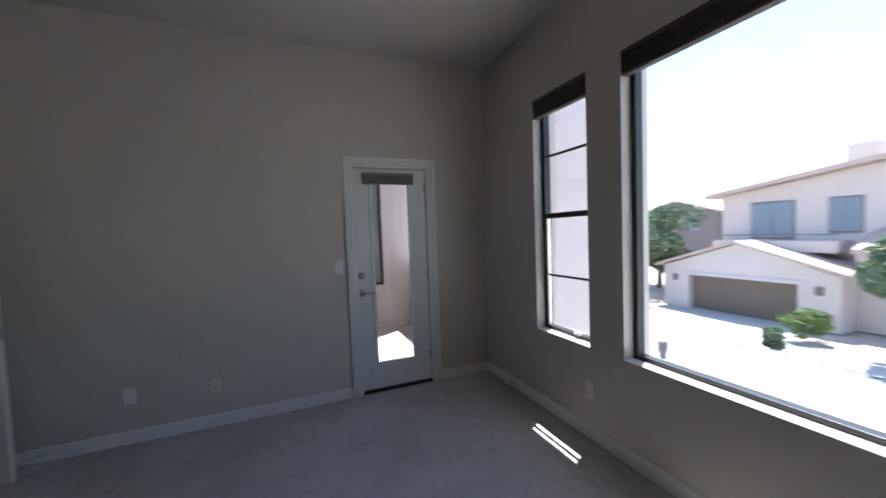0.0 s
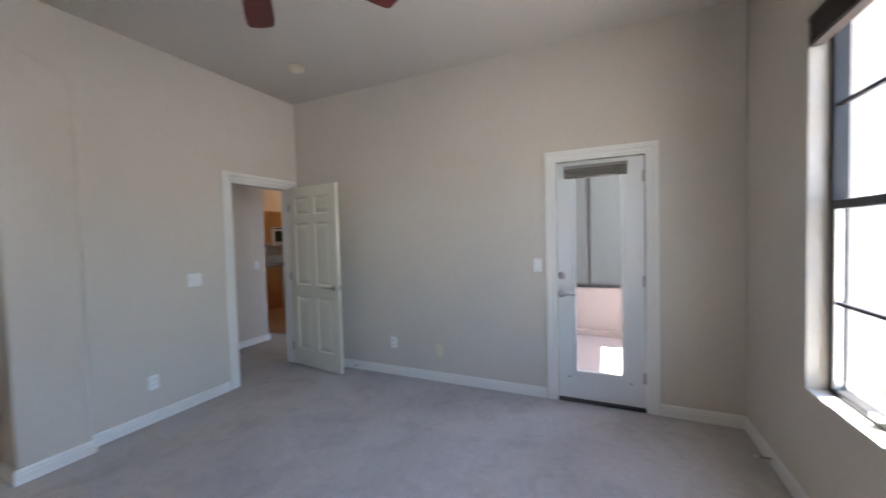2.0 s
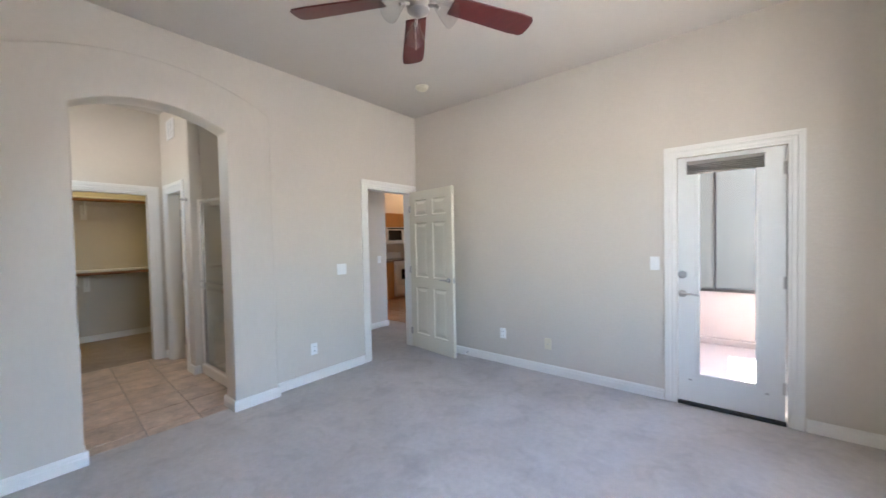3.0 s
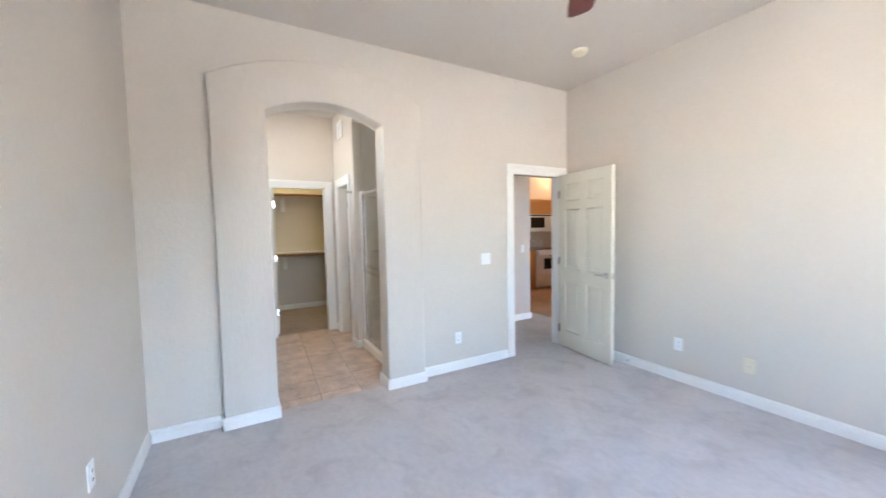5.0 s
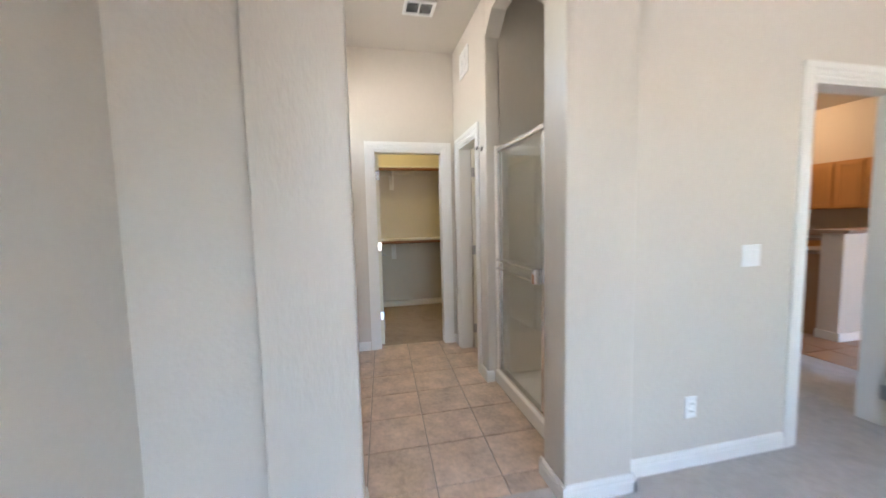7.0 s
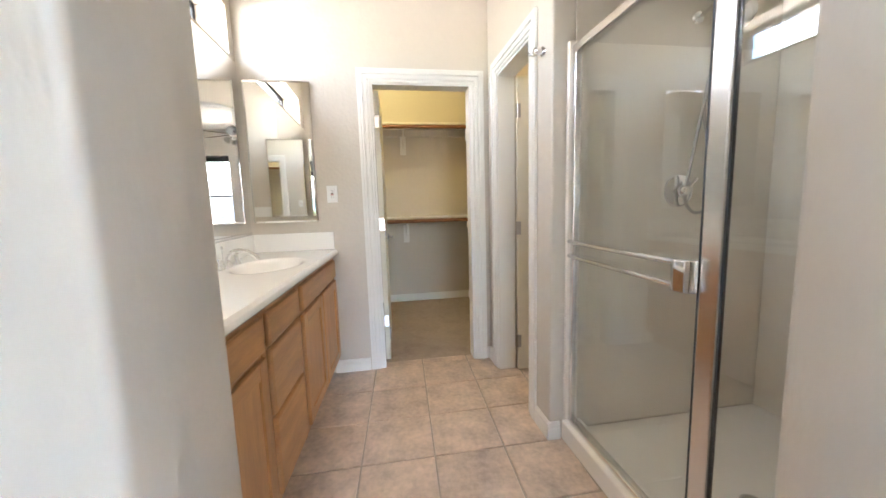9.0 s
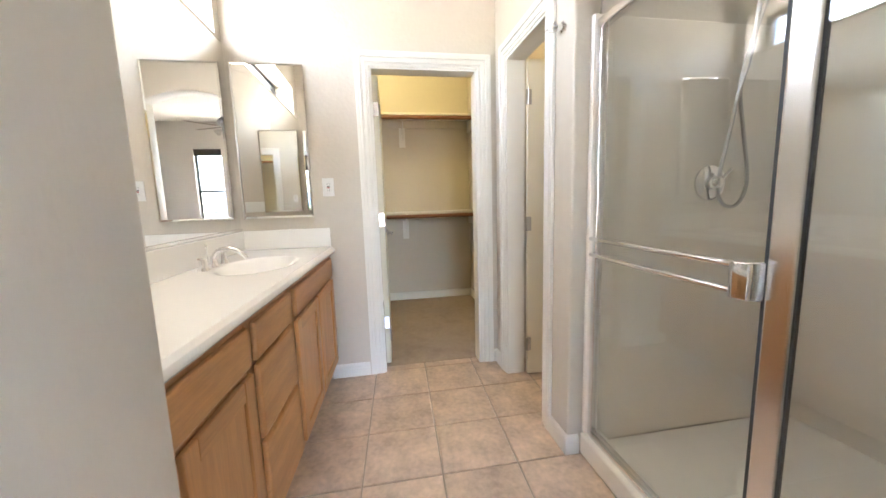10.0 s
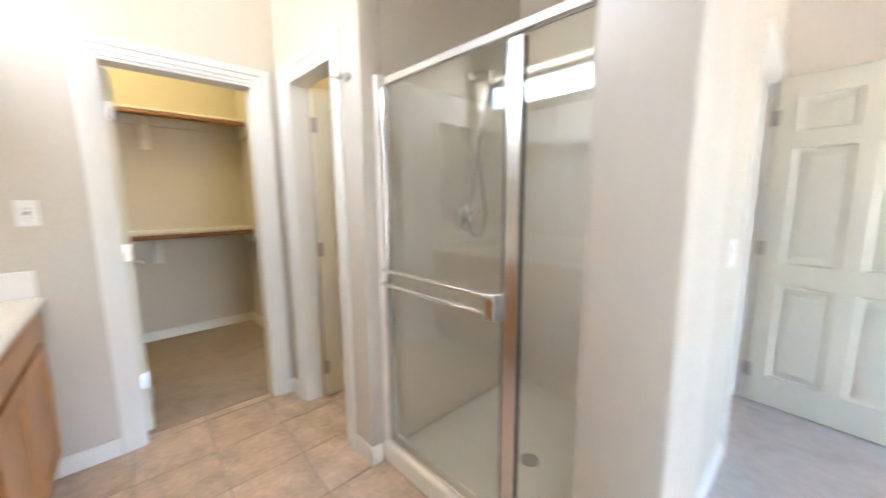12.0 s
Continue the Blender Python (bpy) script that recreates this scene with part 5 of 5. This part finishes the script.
for y in (8.25, 14.3):
    part("wall_lamp", box(GX - 0.14, GX, y - 0.12, y + 0.12, -1.75, -1.4, 0.03), HOUSE_DARK, t, "dark wall lantern")
UX = 23.0
part("upper_wall", prism([(2.0, -1.2), (13.6, -1.2), (13.6, 2.85), (7.4, 3.75), (2.0, 3.0)], "x", UX, UX + 6), HOUSE, t)
part("upper_roof", prism([(14.2, 2.78), (7.4, 3.78), (0.0, 2.7), (0.0, 2.9), (7.4, 4.0), (14.2, 2.98)], "x", UX - 0.7, UX + 7), ROOF, t, "pale clay tile roof")
part("chimney", box(UX + 2, UX + 3.2, 8.2, 9.3, 3.0, 4.95), HOUSE, t)
part("balcony_wall", box(UX - 1.4, UX, 8.3, 13.3, -0.1, 0.42), HOUSE, t)
part("balcony_rail", tube([(UX - 1.4, 8.3, 0.72), (UX - 1.4, 13.2, 0.72)], 0.03, 6), HOUSE_DARK, t, "thin metal rail")
for y0, y1, z0, z1 in ((10.35, 12.15, 0.45, 2.4), (8.0, 9.1, 0.75, 2.4), (4.4, 5.6, 0.75, 2.3)):
    w = part("window", box(UX - 0.05, UX + 0.01, y0, y1, z0, z1), HOUSE_DARK, t)
    n = 2
    for k in range(n):
        a = y0 + 0.06 + k * (y1 - y0 - 0.06) / n
        part("pane", box(UX - 0.07, UX - 0.05, a, a + (y1 - y0 - 0.18) / n, z0 + 0.07, z1 - 0.07), FAR_GLASS, w, "blue-grey window glass")
part("entry_wall", box(GX + 1.2, GX + 3, 1.0, 7.6, GZ, 0.0), HOUSE, t)
part("entry_roof", prism([(GX + 0.4, -0.05), (GX + 3.0, 0.75), (GX + 3.0, 0.95), (GX + 0.4, 0.15)], "y", 0.8, 7.5), ROOF, t, "pale clay tile roof")

for y0, w, x, zt in ((25.0, 9.0, 42.0, 2.6), (35.5, 8.0, 46.0, 2.4), (16.5, 9.0, 48.0, 3.4)):
    t = thing("house", (x, y0 + w / 2, GZ), "distant brown-grey stucco house with pale tile roof", "house", "distant houses")
    part("wall", prism([(y0, GZ), (y0 + w, GZ), (y0 + w, zt), (y0 + w / 2, zt + 1.3), (y0, zt)], "x", x, x + 8), HOUSE_DARK, t)
    part("roof", gable_roof(bmesh.new(), x, x + 9, y0, y0 + w, zt, zt + 1.4, 0.2, 0.5), ROOF, t, "pale tile roof")
    for k in range(2):
        a = y0 + 1.6 + k * 3.4
        part("window", box(x - 0.06, x, a, a + 1.3, zt - 2.0, zt - 0.7), FAR_GLASS, t)
structure("backdrop_hill", prism([(-80, -4), (260, -4), (230, 5), (180, 10), (140, 8), (100, 13), (60, 10), (20, 14), (-30, 9), (-80, 3)], "x", 200, 210), material("hazy hill", (0.30, 0.29, 0.30), 1.0, spread=0.1, scale=0.02, fine=0.2), "pale far hills", "hill")


def foliage(centre, radii, count, size, seed):
    """Many small bent leaves filling clumps inside an uneven crown."""
    rng = np.random.default_rng(seed)
    clumps = []
    while len(clumps) < 16:
        p = rng.uniform(-1, 1, 3)
        if 0.25 < np.linalg.norm(p) < 1:
            clumps.append((p * radii * 0.8, rng.uniform(0.25, 0.42)))
    verts, faces = [], []
    for i in range(count):
        c, r = clumps[i % len(clumps)]
        d = rng.normal(size=3)
        d /= np.linalg.norm(d)
        p = np.array(centre) + c + d * np.array(radii) * r * rng.uniform(0.5, 1.0) ** 0.5
        a, b = rng.normal(size=3), rng.normal(size=3)
        a /= np.linalg.norm(a)
        b -= a * (a @ b)
        b /= np.linalg.norm(b)
        s = size * rng.uniform(0.6, 1.4)
        k = len(verts)
        n = np.cross(a, b) * s * 0.2
        verts += [p - a * s, p + b * s * 0.4 + n, p + a * s, p - b * s * 0.4 + n]
        faces += [(k, k + 1, k + 2), (k, k + 2, k + 3)]
    return verts, faces


def tree(x, y, height, radii, seed, leaf=LEAF, size=0.16, count=3500):
    t = thing("tree", (x, y, GZ), "olive-green street tree with airy crown", "tree", "street trees")
    rng = random.Random(seed)
    zc = GZ + height - radii[2]
    bm = bmesh.new()
    fork = GZ + (zc - GZ) * 0.6
    cyl((x, y, GZ - 0.1), (x + 0.1, y, fork), 0.2, 0.13, 10, bm)
    for k in range(5):
        a = 2 * math.pi * k / 5 + rng.random()
        cyl((x + 0.1, y, fork - 0.1), (x + radii[0] * 0.55 * math.cos(a), y + radii[1] * 0.55 * math.sin(a), zc + radii[2] * rng.uniform(-0.1, 0.5)), 0.09, 0.025, 7, bm)
    part("trunk", bm, BARK, t, "grey-brown trunk and limbs")
    v, f = foliage((x, y, zc), np.array(radii), count, size, seed)
    me = bpy.data.meshes.new("crown")
    me.from_pydata([tuple(p) for p in v], [], f)
    me.materials.append(leaf)
    ob = new("crown", me)
    ob.parent, ob.matrix_parent_inverse = t, t.matrix_basis.inverted()
    return t


tree(19.0, 18.3, 6.1, (3.4, 3.3, 2.5), 1, count=9000)
tree(25.0, 19.0, 6.0, (3.4, 3.8, 2.4), 2, count=8000)
tree(15.5, 21.5, 5.9, (3.4, 3.4, 2.6), 3, count=8000)
tree(26.0, 26.5, 6.0, (3.5, 3.5, 2.4), 4)
tree(15.5, 34.0, 5.8, (3.5, 3.5, 2.4), 5)
tree(17.5, 4.5, 4.6, (1.7, 1.8, 1.6), 6)


def bush(x, y, r, h, seed, leaf, label):
    v, f = foliage((x, y, GZ + h * 0.5), np.array((r, r, h * 0.62)), 1300, 0.09, seed)
    me = bpy.data.meshes.new("bush")
    me.from_pydata([tuple(p) for p in v], [], f)
    me.materials.append(leaf)
    tagged(new("bush", me), label, "bush", "street bushes")


bush(18.1, 7.9, 0.85, 1.15, 11, HEDGE, "bright green rounded bush by the garage")
bush(16.3, 8.0, 0.5, 0.65, 12, LEAF, "small dark round bush on the gravel")
bush(18.6, 17.0, 0.8, 1.2, 13, LEAF, "dark green bush beside the driveway")
bush(16.9, 18.6, 1.0, 1.1, 14, LEAF, "grey-green bush in the front yard")
bush(18.0, 22.5, 1.2, 1.0, 15, LEAF, "grey-green bush in the front yard")
bush(17.4, 15.7, 0.55, 0.8, 16, LEAF, "dark green bush beside the driveway")
t = thing("mailbox", (11.3, 8.8, -3.27), "small grey mailbox on a short post", "mailbox")
part("box", box(11.18, 11.42, 8.70, 8.90, -2.85, -2.5, 0.04), HOUSE_DARK, t)
part("post", box(11.24, 11.36, 8.74, 8.86, -3.3, -2.85), HOUSE_DARK, t)

# ---- floor tiles ----
PXT, PYT, JOINT = 0.343, 0.346, 0.007
tile_mesh = bpy.data.meshes.new("tile")
bm = box(0, PXT - JOINT, 0, PYT - JOINT, -0.008, 0.0)
for v in bm.verts:
    v.co.y -= SKEW * v.co.x
top = [e for e in bm.edges if all(v.co.z > -1e-6 for v in e.verts)]
bmesh.ops.bevel(bm, geom=top, offset=0.003, segments=1, affect="EDGES")
bm.to_mesh(tile_mesh)
bm.free()
tile_mesh.materials.append(TILE)
floor_bath = bpy.data.objects["floor_bathroom"]


def clipped_tile(x0, x1, y0, y1):
    bm = box(x0, x1, y0, y1, -0.008, 0.0)
    for v in bm.verts:
        v.co.y -= SKEW * (v.co.x - BATH_W)
    top = [e for e in bm.edges if all(v.co.z > -1e-6 for v in e.verts)]
    bmesh.ops.bevel(bm, geom=top, offset=0.003, segments=1, affect="EDGES")
    return part("tile", bm, TILE, floor_bath)


FX0, FX1, FY0, FY1 = BATH_W - 0.09, BATH_E + 0.088, 0.0, 2.6
for i in range(-8, 8):
    for j in range(-4, 8):
        x0, y0 = -4.322 + i * PXT, 0.995 + j * PYT
        x1, y1 = x0 + PXT - JOINT, y0 + PYT - JOINT
        if y1 > 1.55 and (x0 + x1) / 2 > SHOWER_W - 0.12:
            y1 = min(y1, CY - 0.002 + SKEW * (min(x1, BATH_E) - BATH_W))
        a0, a1, b0, b1 = max(x0, FX0), min(x1, FX1), max(y0, FY0), min(y1, FY1)
        if a1 - a0 < 0.03 or b1 - b0 < 0.03:
            continue
        if (a0, a1, b0, b1) == (x0, x1, y0, y1) and y1 == y0 + PYT - JOINT:
            ob = new("tile", tile_mesh)
            ob.location = (x0, y0 - SKEW * (x0 - BATH_W), 0)
            ob.parent = floor_bath
        else:
            clipped_tile(a0, a1, b0, b1)

KT = material("warm tan kitchen tile", (0.42, 0.24, 0.13), 0.35, spread=0.12, scale=5, fine=30, per_piece=0.06)
floor_k = bpy.data.objects["floor_kitchen"]
bm = box(0, 0.325, 0, 0.325, -0.008, 0.0)
kt_mesh = bpy.data.meshes.new("tile")
bm.to_mesh(kt_mesh)
bm.free()
kt_mesh.materials.append(KT)
for i in range(9):
    for j in range(10):
        ob = new("tile", kt_mesh)
        ob.location = (-5.7 + i * 0.335 - 0.08, 4.56 + j * 0.335, 0)
        ob.parent = floor_k
